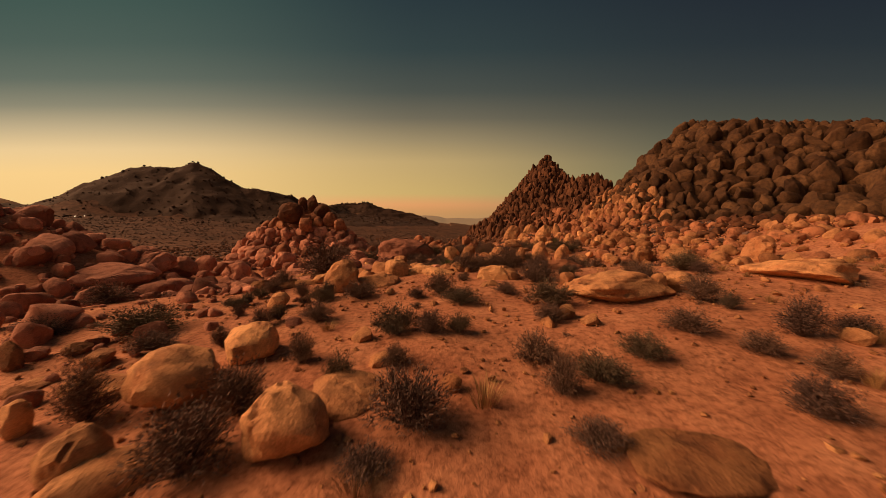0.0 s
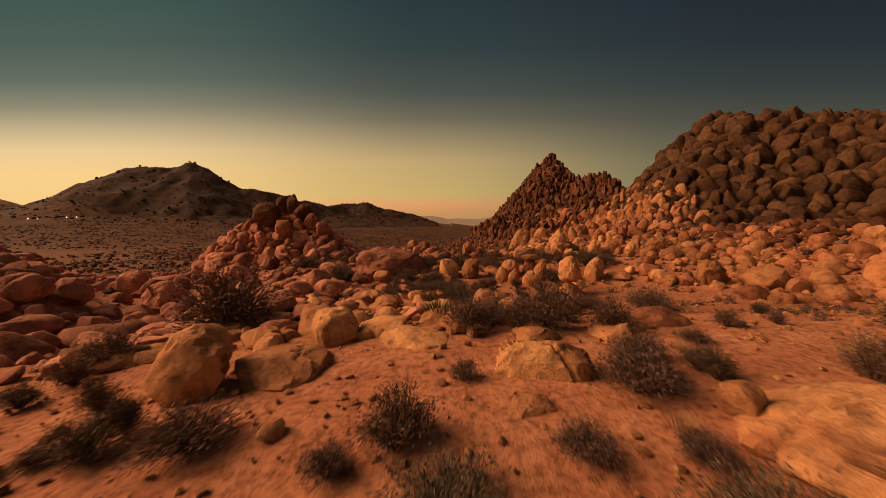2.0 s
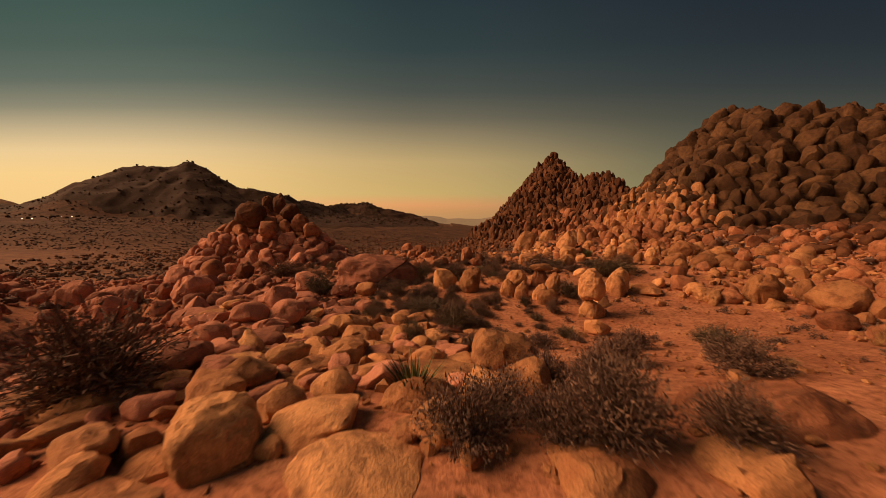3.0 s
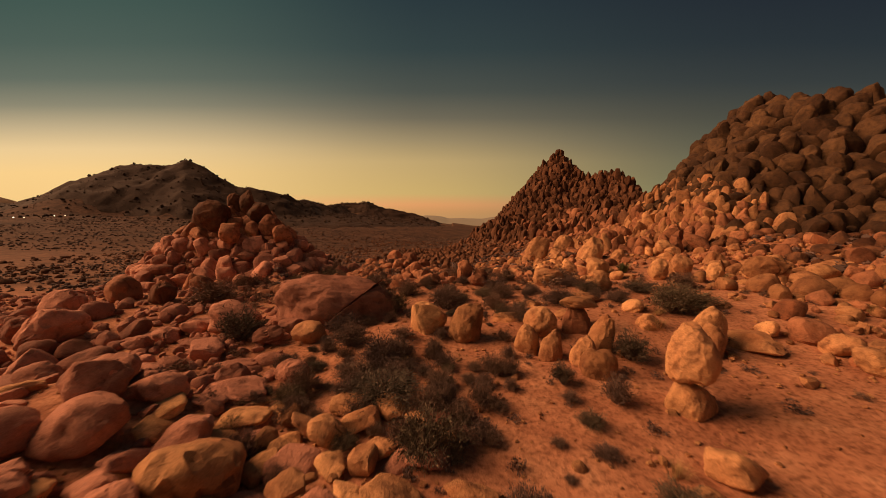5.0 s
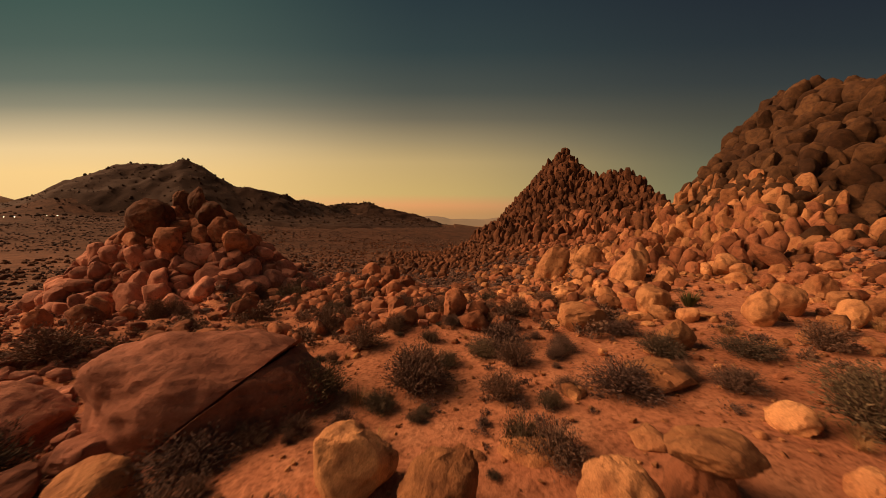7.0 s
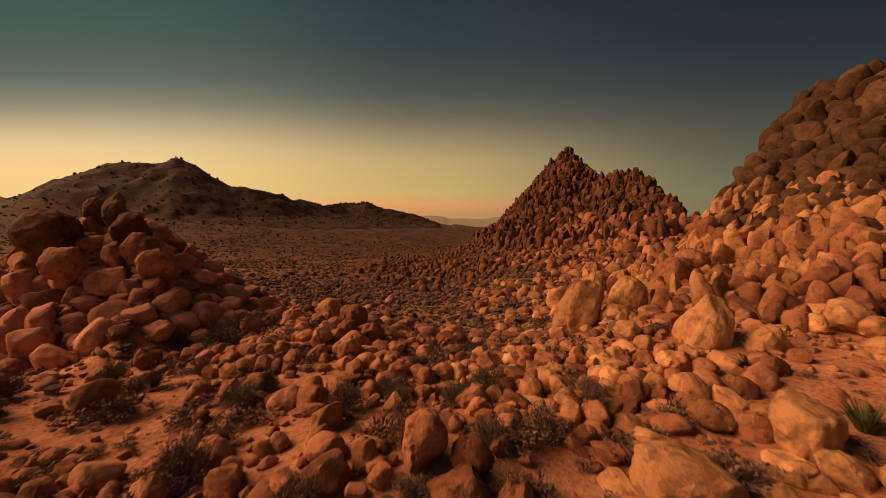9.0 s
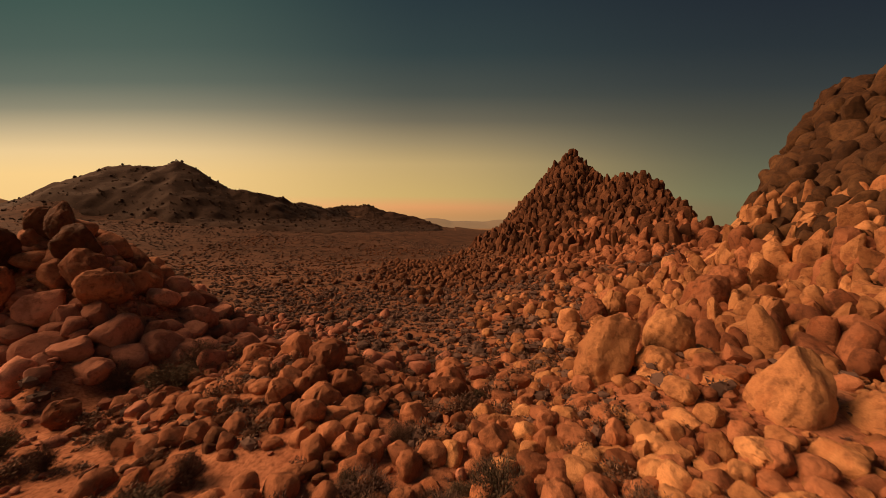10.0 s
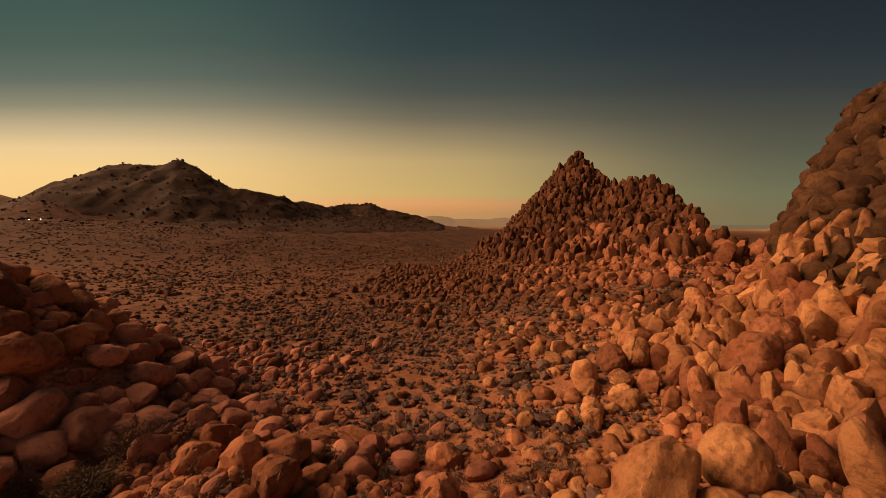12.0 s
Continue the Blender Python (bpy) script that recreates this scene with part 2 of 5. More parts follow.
def ground_material():
    m, N, L, bsdf = material("desert_sand")
    geo = N.new("ShaderNodeNewGeometry")
    pos = geo.outputs["Position"]
    wide, mid, fine, grit = noise_tex(N, L, pos, 0.05, 4), noise_tex(N, L, pos, 0.6, 6, 0.6), noise_tex(N, L, pos, 5, 6, 0.65), noise_tex(N, L, pos, 45, 2)
    base = ramp_node(N, L, mid, ((0.3, (0.33, 0.137, 0.076)), (0.55, (0.45, 0.205, 0.113)), (0.75, (0.54, 0.275, 0.155))))
    base = mix_node(N, L, 1.0, base, ramp_node(N, L, wide, ((0.3, (0.8, 0.76, 0.74)), (0.7, (1.08, 1.08, 1.06)))), "MULTIPLY")
    base = mix_node(N, L, 1.0, base, ramp_node(N, L, fine, ((0.32, (0.5, 0.46, 0.44)), (0.56, (1.08, 1.08, 1.08)))), "MULTIPLY")
    # brushy brown soil on the valley floor beyond the rocks
    sep = N.new("ShaderNodeSeparateXYZ")
    L.new(pos, sep.inputs[0])
    far = N.new("ShaderNodeMapRange")
    far.inputs[1].default_value, far.inputs[2].default_value = 84, 125
    L.new(sep.outputs[1], far.inputs[0])
    brush = mix_node(N, L, 1.0, far.outputs[0], ramp_node(N, L, noise_tex(N, L, pos, 0.09, 7, 0.7), ((0.3, (0.75, 0.75, 0.75)), (0.6, (1, 1, 1)))), "MULTIPLY")
    soil = ramp_node(N, L, noise_tex(N, L, pos, 0.16, 9, 0.78), ((0.38, (0.065, 0.036, 0.024)), (0.52, (0.17, 0.086, 0.052)), (0.66, (0.33, 0.165, 0.096))))
    base = mix_node(N, L, brush, base, mix_node(N, L, 0.35, soil, ramp_node(N, L, fine, ((0.3, (0.065, 0.034, 0.023)), (0.7, (0.2, 0.1, 0.058))))))
    deep = N.new("ShaderNodeMapRange")
    deep.inputs[1].default_value, deep.inputs[2].default_value = 190, 330
    L.new(sep.outputs[1], deep.inputs[0])
    scrub = ramp_node(N, L, noise_tex(N, L, pos, 0.07, 9, 0.75), ((0.35, (0.035, 0.02, 0.014)), (0.65, (0.13, 0.066, 0.04))))
    base = mix_node(N, L, deep.outputs[0], base, scrub)
    # distance haze painted into the ground colour: paler towards the valley's far end
    far_haze = N.new("ShaderNodeMapRange")
    far_haze.inputs[1].default_value, far_haze.inputs[2].default_value = 900, 2200
    L.new(sep.outputs[1], far_haze.inputs[0])
    base = mix_node(N, L, far_haze.outputs[0], base, ramp_node(N, L, wide, ((0.35, (0.22, 0.14, 0.08)), (0.65, (0.40, 0.26, 0.14)))))
    L.new(base, bsdf.inputs["Base Color"])
    bsdf.inputs["Roughness"].default_value = 0.95
    bsdf.inputs["Specular IOR Level"].default_value = 0.1
    bump_node(N, L, ((mid, 0.5, 0.5), (fine, 0.6, 0.08), (grit, 0.4, 0.01)), bsdf)
    return m


SAND = ground_material()


def plant_material(name, dark, light):
    m, N, L, bsdf = material(name)
    geo, obj = N.new("ShaderNodeNewGeometry"), N.new("ShaderNodeObjectInfo")
    c = ramp_node(N, L, geo.outputs["Random Per Island"], ((0.0, dark), (1.0, light)))
    c = mix_node(N, L, 1.0, c, ramp_node(N, L, obj.outputs["Random"], ((0.0, (0.75, 0.75, 0.8)), (1.0, (1.2, 1.15, 1.0)))), "MULTIPLY")
    L.new(c, bsdf.inputs["Base Color"])
    bsdf.inputs["Roughness"].default_value = 0.85
    bsdf.inputs["Specular IOR Level"].default_value = 0.15
    return m


TWIG = plant_material("dry_twig", (0.09, 0.058, 0.045), (0.22, 0.14, 0.1))
LEAF = plant_material("creosote_leaf", (0.08, 0.052, 0.042), (0.2, 0.128, 0.1))
STRAW = plant_material("dry_straw", (0.22, 0.13, 0.06), (0.42, 0.27, 0.13))
SAGE = plant_material("sage_leaf", (0.06, 0.05, 0.036), (0.15, 0.115, 0.078))
YUCCA = plant_material("yucca_leaf", (0.05, 0.065, 0.025), (0.12, 0.13, 0.055))


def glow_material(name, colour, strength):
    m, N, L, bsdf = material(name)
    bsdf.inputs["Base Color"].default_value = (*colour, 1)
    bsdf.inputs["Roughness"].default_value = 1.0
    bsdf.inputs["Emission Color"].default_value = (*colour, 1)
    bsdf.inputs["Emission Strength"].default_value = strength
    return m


# mountain haze is painted: paled colour plus a faint glow of its own
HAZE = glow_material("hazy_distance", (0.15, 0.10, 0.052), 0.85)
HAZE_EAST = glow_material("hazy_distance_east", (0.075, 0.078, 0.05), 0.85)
LAMP = glow_material("lamp_glow", (1.0, 0.85, 0.62), 6.0)


# ---- mesh helpers ----
def mesh_of(name, verts, faces, mat, smooth=True, crisp=0):
    me = bpy.data.meshes.new(name)
    verts, faces = np.asarray(verts, np.float32), np.asarray(faces, np.int32)
    k = faces.shape[1]
    me.vertices.add(len(verts)), me.loops.add(faces.size), me.polygons.add(len(faces))
    me.vertices.foreach_set("co", verts.ravel())
    me.loops.foreach_set("vertex_index", faces.ravel())
    me.polygons.foreach_set("loop_start", np.arange(0, faces.size, k, dtype=np.int32))
    me.polygons.foreach_set("use_smooth", np.full(len(faces), smooth))
    me.update(calc_edges=True)
    me.validate()
    if smooth and crisp:
        me.set_sharp_from_angle(angle=radians(crisp))
    me.materials.append(mat)
    return me


def ico(level):
    bm = bmesh.new()
    bmesh.ops.create_icosphere(bm, subdivisions=level, radius=1.0)
    v = np.array([p.co[:] for p in bm.verts])
    f = np.array([[q.index for q in p.verts] for p in bm.faces])
    bm.free()
    return v, f


ICO = {k: ico(k) for k in (1, 2, 3, 4, 5, 6)}


def boulder_shape(level, seed, square=0.72, cuts=6, lump=0.35, cracks=0):
    """A weathered granite block: a rounded box, made lumpy, cut by joint planes and split by a few open cracks."""
    r = np.random.default_rng(seed)
    v, f = ICO[level]
    v = np.sign(v) * np.abs(v) ** square
    v = v @ turn(*r.uniform(-0.5, 0.5, 3)).T
    v = v * (1 + lump * fbm(v[:, 0] * 0.8 + seed * 3.7, v[:, 1] * 0.8, v[:, 2] * 0.8, 2))[:, None]
    for _ in range(cuts):
        n = r.normal(size=3)
        n /= np.linalg.norm(n)
        reach = v @ n
        d = reach - reach.max() * r.uniform(0.62, 0.86)
        over = 0.5 * (d + np.sqrt(d * d + 0.012))
        v = v - over[:, None] * n * r.uniform(0.8, 0.97)
    for _ in range(cracks):
        n = r.normal(size=3) * (1, 1, 0.4)
        n /= np.linalg.norm(n)
        d = v @ n - r.uniform(-0.4, 0.4) + 0.12 * fbm(v[:, 0] * 2, v[:, 1] * 2, v[:, 2] * 2 + seed, 2)
        v = v * (1 - 0.10 * np.exp(-(d / 0.04) ** 2))[:, None]
    v = v * (1 + 0.15 * fbm(v[:, 0] * 2.6, v[:, 1] * 2.6, v[:, 2] * 2.6 + seed, 4 if level > 3 else 2))[:, None]
    v = v - (v.max(axis=0) + v.min(axis=0)) / 2
    return v / v.max(axis=0), f


def turn(rx, ry, rz):
    return np.array(Euler((rx, ry, rz)).to_matrix())


def hill_surface(x, y):
    rim = np.minimum(np.minimum(x + 878, 16 - x), np.minimum(y - 472, 1256 - y))
    h = height(x, y)
    return h + 5.0 * fbm(x / 16, y / 16, 3.3, 4) * np.clip((h + 2) / 12, 0.15, 1) - 14 * np.clip(1 - rim / 40, 0, 1) - 5 * np.clip((4 - h) / 6, 0, 1)


def surface(x, y):
    """What things stand on: the ground, or the far hills that lie over it."""
    far = (y > 472) & (x > -878) & (x < 18)
    return np.where(far, np.maximum(hill_surface(x, y), ground_height(x, y)), height(x, y))


def level_for(x, y, s):
    """Finer meshes for rocks that are large and lie near the strip of ground the valley's path crosses."""
    d = np.hypot(x - 3.0, y - np.clip(y, 2, 60)) + 2.0
    look_size = 635 * s / d
    return 4 if look_size > 30 else 3 if look_size > 9 else 2 if look_size > 4 else 1


def rock_field(name, spots, mat, label, group="", tilt=0.35, sink=0.3, shapes=12, seed=0, stretch=0.3, category="rocks", square=0.7, cuts=6, finest=4, coarse=0.0):
    """Many rocks as one mesh: spots are rows of x, y, half width, height factor."""
    r = np.random.default_rng(seed)
    sq = r.uniform(square - 0.12, square + 0.14, shapes)
    kinds = {}
    vs, fs, n = [], [], 0
    zs = surface(spots[:, 0], spots[:, 1])
    for (x, y, s, h), z in zip(spots, zs):
        k, lev = int(r.integers(shapes)), 1 if s < coarse else min(finest, level_for(x, y, s))
        if (k, lev) not in kinds:
            kinds[k, lev] = boulder_shape(lev, 100 + seed * 31 + k, square=sq[k], cuts=cuts)
        v, f = kinds[k, lev]
        w = v * (s * r.uniform(1 - stretch, 1 + stretch), s * r.uniform(1 - stretch, 1 + stretch), s * h)
        w = w @ turn(r.normal() * tilt, r.normal() * tilt, r.uniform(0, 6.28)).T
        w = w + (x, y, z + s * h * (1 - 2 * sink))
        vs.append(w), fs.append(f + n)
        n += len(v)
    ob = new(name, mesh_of(name, np.concatenate(vs), np.concatenate(fs), mat, True, 30))
    return tagged(ob, label, category, group, "stuff")


def rock_things(name, spots, mat, label, group, tilt=0.35, sink=0.3, seed=0, stretch=0.3, category="boulder", square=0.8, cuts=6):
    """The largest rocks of a heap, each one a thing of its own; alike ones share a mesh."""
    r = np.random.default_rng(seed)
    kinds = [mesh_of(name, *boulder_shape(4, 300 + seed * 17 + k, square=square + 0.02 * (k % 6), cuts=cuts), mat, True, 30) for k in range(12)]
    for (x, y, s, h), z in zip(spots.tolist(), surface(spots[:, 0], spots[:, 1]).tolist()):
        ob = new(name, kinds[int(r.integers(12))])
        turned = Euler((r.normal() * tilt, r.normal() * tilt, r.uniform(0, 6.28)))
        ob.matrix_world = Matrix.LocRotScale((x, y, z + s * h * (1 - 2 * sink)), turned, (s * r.uniform(1 - stretch, 1 + stretch), s * r.uniform(1 - stretch, 1 + stretch), s * h))
        tagged(ob, label, category, group)


def pack(spots, gap=0.75, zf=None):
    """Lays the largest first and keeps only those that do not push into one already laid."""
    spots = spots[np.argsort(-spots[:, 2])]
    zs = height(spots[:, 0], spots[:, 1])
    size = 2 * spots[0, 2]
    grid, keep = {}, []
    for k, ((x, y, s, h), z) in enumerate(zip(spots, zs)):
        cx, cy = int(x // size), int(y // size)
        near_by = [q for a in (-1, 0, 1) for b in (-1, 0, 1) for q in grid.get((cx + a, cy + b), ())]
        if all((x - q[0]) ** 2 + (y - q[1]) ** 2 + (z - q[2]) ** 2 > (gap * (s + q[3])) ** 2 for q in near_by):
            grid.setdefault((cx, cy), []).append((x, y, z, s))
            keep.append(k)
    return spots[keep]


# ---- ground: one sheet to the horizon ----
def graded(lo, a, b, hi, step, grow):
    mid = list(np.arange(a, b + step / 2, step))
    down, up, s = [], [], step
    p = a
    while p > lo:
        s *= grow
        p -= s
        down.append(max(p, lo))
    p, s = b, step
    while p < hi:
        s *= grow
        p += s
        up.append(min(p, hi))
    return np.array(down[::-1] + mid + up)


def sheet(xs, ys, zf):
    x, y = np.meshgrid(xs, ys)
    i = np.arange(x.size).reshape(x.shape)
    q = np.stack([i[:-1, :-1], i[:-1, 1:], i[1:, 1:], i[1:, :-1]], -1).reshape(-1, 4)
    return np.stack([x, y, zf(x, y)], -1).reshape(-1, 3), q


def on_hill(x, y):
    d = np.minimum(np.minimum(0.134 * x + 0.237 * y - 22.8, x - 39.0), 6.0 + 1.9 * (x - 9.0 - 0.895 * (y - 62.0)))
    return np.clip(d / 1.5, 0, 1) * (x < 175) * (y < 190)


def foot_zone(x, y):
    """The lower slope below the hill, where paler blocks are heaped."""
    z = height(x, y) + 2.5 * fbm(x / 9, y / 9, 0.4, 2)
    behind = x - 9.0 - 0.895 * (y - 62.0)
    return (z < 5.0) * np.clip((x - 23) / 5, 0, 1) * np.clip((y - 72) / 8, 0, 1) * np.clip((behind + 16) / 6, 0, 1) * np.clip((50 - x) / 6, 0, 1)


def on_peak(x, y):
    return np.clip(np.maximum(ridge(x, y, PEAK, 0.9) / 3 + 1, 0.6 * (ridge(x, y, PEAK_FOOT, 0.4) > -2)), 0, 1)


def ground_height(x, y):
    near = np.hypot(x, y - 50) < 160
    far_hills = (y > 470) & (y < 1260) & (x > -880) & (x < 20)
    return height(x, y) + 0.10 * fbm(x / 1.7, y / 1.7, 2.2, 3) * near - 3.0 * on_hill(x, y) - 1.1 * foot_zone(x, y) - 2.0 * np.clip(on_peak(x, y) * (height(x, y) - 2) / 6, 0, 1) - 4.0 * far_hills * (height(x, y) > 2)


GX, GY = graded(-4500, -40, 50, 4500, 0.95, 1.06), graded(-1200, -4, 100, 4600, 0.95, 1.045)
gv, gq = sheet(GX, GY, ground_height)
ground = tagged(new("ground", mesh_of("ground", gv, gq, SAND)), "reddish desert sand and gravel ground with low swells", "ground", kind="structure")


hv, hq = sheet(np.arange(-880, 20, 3.6), np.arange(470, 1260, 4.4), hill_surface)
tagged(new("distant_hills", mesh_of("distant_hills", hv, hq, BACKLIT_HILL)), "rocky hills darkened in colour as backlit against the evening sky", "hills", kind="structure")


def far_range(name, x0, x1, y, base, top, seed, mat, label):
    """A mountain chain at the end of the plain, with an uneven crest and a sloping face."""
    xs = np.linspace(x0, x1, 160)
    u = (xs - x0) / (x1 - x0)
    crest = base + (top - base) * (0.62 + 0.22 * fbm(xs / 260 + seed, 0 * xs, 0.0, 3)) * np.clip(8 * np.minimum(u, 1 - u), 0, 1)
    rows_ = [np.stack([xs, np.full_like(xs, y - 420 * (1 - k)), base + (crest - base) * k], -1) for k in (0.0, 0.35, 0.7, 1.0)]
    rows_.append(np.stack([xs, np.full_like(xs, y + 300), np.full_like(xs, base)], -1))
    v = np.concatenate(rows_)
    i = np.arange(len(v)).reshape(len(rows_), -1)
    q = np.stack([i[:-1, :-1], i[:-1, 1:], i[1:, 1:], i[1:, :-1]], -1).reshape(-1, 4)
    return tagged(new(name, mesh_of(name, v, q, mat)), label, "mountains", kind="structure")


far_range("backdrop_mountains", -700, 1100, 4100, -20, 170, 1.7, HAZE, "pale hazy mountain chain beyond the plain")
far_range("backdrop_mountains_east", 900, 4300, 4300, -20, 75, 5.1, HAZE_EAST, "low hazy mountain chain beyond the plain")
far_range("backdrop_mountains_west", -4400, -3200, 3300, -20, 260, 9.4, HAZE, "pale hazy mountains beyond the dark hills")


def scatter(n, x0, x1, y0, y1, keep, lo, hi, power, hlo=0.6, hhi=1.0, seed=1):
    """n tries in a stretch of the plan, kept where keep(x, y) in 0 to 1 allows, small ones most common."""
    r = np.random.default_rng(seed)
    x, y = r.uniform(x0, x1, n), r.uniform(y0, y1, n)
    k = keep(x, y) > r.uniform(0, 1, n)
    x, y = x[k], y[k]
    s = lo + (hi - lo) * r.uniform(0, 1, len(x)) ** power
    return np.stack([x, y, s, r.uniform(hlo, hhi, len(x))], -1)


hill_rocks = scatter(60000, 38, 176, 44, 185, on_hill, 0.4, 2.1, 2.2, 1.0, 1.9, 10)
hill_rocks[:, 2] = np.minimum(hill_rocks[:, 2], np.interp(hill_rocks[:, 0], (42, 58, 75), (1.0, 1.5, 2.1)))
hill_rocks = pack(hill_rocks, 0.76)
low = foot_zone(hill_rocks[:, 0], hill_rocks[:, 1]) > 0.5
foot_rocks = pack(scatter(16000, 22, 75, 70, 130, foot_zone, 0.3, 1.05, 2.2, 1.1, 2.5, 17), 0.76)
ruddy = fbm(foot_rocks[:, 0] / 5, foot_rocks[:, 1] / 5, 6.1, 2) + 0.25 * np.sin(foot_rocks[:, 2] * 90) > -0.08
rock_field("hill_foot_blocks", foot_rocks[ruddy], RUDDY, "reddish brown blocks heaped along the foot of the hill", seed=52, category="boulders", square=0.78, cuts=5, sink=0.28)
rock_field("hill_foot_boulders", foot_rocks[~ruddy], GRANITE, "pale orange boulders heaped along the foot of the hill", seed=51, category="boulders", square=0.8, cuts=5, sink=0.28)
high = hill_rocks[~low]
big = np.argsort(-high[:, 2] + 0.012 * np.hypot(high[:, 0] - 5, high[:, 1] - 50))[:190]
rock_things("hill_boulder", high[big], VARNISHED_DIM, "large brown varnished boulder heaped on the hill, dimmer light painted in", "boulders of the hill", tilt=0.32, sink=0.3, seed=101, square=0.74, cuts=8)
rock_field("hill_boulders", np.delete(high, big, axis=0), VARNISHED_DIM, "steep hill of heaped brown varnished granite boulders, dimmer light painted in", seed=1, category="boulder hill", square=0.72, cuts=8, sink=0.3, stretch=0.3, tilt=0.35)
rock_field("hill_rubble", scatter(3000, 38, 150, 44, 165, on_hill, 0.6, 1.5, 1.0, 0.8, 1.1, 20), VARNISHED_DIM, "smaller brown boulders wedged between the hill's blocks", seed=21, category="boulder hill", square=0.62, sink=0.75, finest=2)


def on_crest(x, y):
    return (ridge(x, y, PEAK, 1.0) > ridge(x, y, PEAK, 0.0) - 14) * 1.0


peak_rocks = pack(scatter(46000, 10, 135, 140, 312, on_peak, 0.4, 1.9, 2.6, 1.2, 3.0, 12), 0.68)
# lit foot of the peak painted in: lower blocks get lighter, redder rock
lit = (height(peak_rocks[:, 0], peak_rocks[:, 1]) + 16 * fbm(peak_rocks[:, 0] / 7, peak_rocks[:, 1] / 7, 3.9, 2) < 6) & (peak_rocks[:, 0] > 45) & (np.sin(peak_rocks[:, 2] * 700) > -0.3)
rock_field("peak_foot_blocks", peak_rocks[lit], RUDDY, "ruddy upright blocks along the foot of the peak", seed=26, tilt=0.22, category="rocky peak", square=0.5, cuts=11)
rock_field("rocky_peak", peak_rocks[~lit], BROKEN, "jagged rocky peak of dark broken granite blocks", seed=2, tilt=0.16, category="rocky peak", square=0.5, cuts=9)
rock_field("peak_pinnacles", scatter(1100, 40, 125, 175, 312, on_crest, 0.6, 1.4, 1.8, 1.3, 2.6, 22), BROKEN, "upright dark granite columns along the peak's crest", seed=23, category="rocky peak", square=0.55, tilt=0.15, sink=0.2)


# ---- boulders that one could count ----
BOULDERS_START = ((-6.4, 6.8, 1.7, 0.8), (-7.2, 6.8, 1.2, 1.0), (-3.2, 7.0, 1.8, 1.3), (-10.0, 8.1, 0.6, 0.9), (-2.4, 8.6, 2.0, 0.7), (-7.1, 9.2, 2.2, 1.4), (-14.4, 11.7, 0.7, 1.0), (9.4, 15.6, 0.8, 0.9), (10.6, 16.0, 1.5, 0.9), (7.6, 16.2, 3.9, 1.4), (-7.8, 16.8, 1.0, 0.8), (6.0, 17.2, 0.7, 0.6), (17.9, 18.2, 4.1, 1.4), (-5.6, 19.6, 1.8, 1.7), (-3.7, 20.5, 2.4, 1.0), (3.4, 21.3, 1.3, 0.6), (-0.1, 21.7, 2.0, 0.5),)
BOULDERS_RISE = ((-3.9, 22.5, 1.1, 0.6), (-2.5, 24.1, 1.0, 1.1), (-4.1, 24.3, 1.4, 1.5), (3.1, 24.7, 1.0, 0.9), (-1.6, 24.9, 1.0, 1.0), (-4.4, 25.9, 1.8, 1.4), (0.8, 26.5, 2.6, 0.6), (-26.8, 29.4, 4.5, 2.2), (-1.9, 30.8, 1.8, 0.6), (-26.4, 32.0, 2.8, 1.3), (-27.7, 34.5, 4.6, 1.8), (30.7, 34.9, 2.6, 2.5), (8.3, 35.4, 0.9, 0.4), (-1.7, 35.6, 1.0, 0.7), (-4.3, 36.0, 2.4, 1.5), (-9.7, 36.1, 2.1, 1.1), (9.8, 36.4, 1.3, 0.8), (-0.1, 36.7, 1.0, 0.6), (-8.0, 36.8, 2.9, 1.3), (-27.0, 37.3, 3.3, 2.4), (24.8, 37.7, 2.6, 1.9), (-1.5, 38.0, 1.2, 0.9),)
BOULDERS_RISE_MORE = ((-9.1, 38.4, 2.4, 1.5),)
BOULDERS_FLAT = ((22.5, 40.3, 1.9, 2.1), (-6.3, 41.2, 2.2, 0.8), (-25.2, 43.5, 4.4, 2.6), (-5.6, 47.2, 2.4, 1.1), (-21.7, 48.5, 4.5, 2.1), (-7.2, 48.7, 1.6, 1.0), (-32.5, 48.8, 4.3, 2.7), (-24.4, 49.1, 2.5, 1.8), (-11.3, 50.0, 4.4, 1.7),)
BOULDERS_MID = ((11.5, 52.3, 2.4, 0.8), (-26.8, 54.0, 3.9, 1.9), (27.6, 56.0, 3.0, 1.9), (-21.3, 56.6, 2.8, 3.6), (24.9, 57.7, 1.3, 1.4), (-25.7, 57.8, 3.7, 2.9), (20.3, 58.0, 1.5, 1.8), (5.1, 59.7, 1.7, 1.1), (-9.1, 59.7, 2.8, 1.2), (23.5, 59.8, 1.7, 1.8), (11.5, 60.0, 2.7, 1.4), (27.0, 60.3, 1.1, 1.1), (5.4, 61.0, 1.3, 1.2), (3.9, 61.3, 1.5, 1.9), (14.8, 63.5, 1.6, 1.0), (-23.5, 64.6, 3.3, 3.0), (-28.8, 66.0, 1.7, 1.9), (-25.2, 66.4, 2.7, 2.8), (-13.5, 67.9, 2.7, 2.5),)
BOULDERS_MID_MORE = ((-2.3, 68.1, 1.0, 1.0), (-25.3, 70.4, 2.3, 2.0), (-28.8, 70.9, 2.2, 2.3), (29.6, 71.0, 2.7, 1.5),)
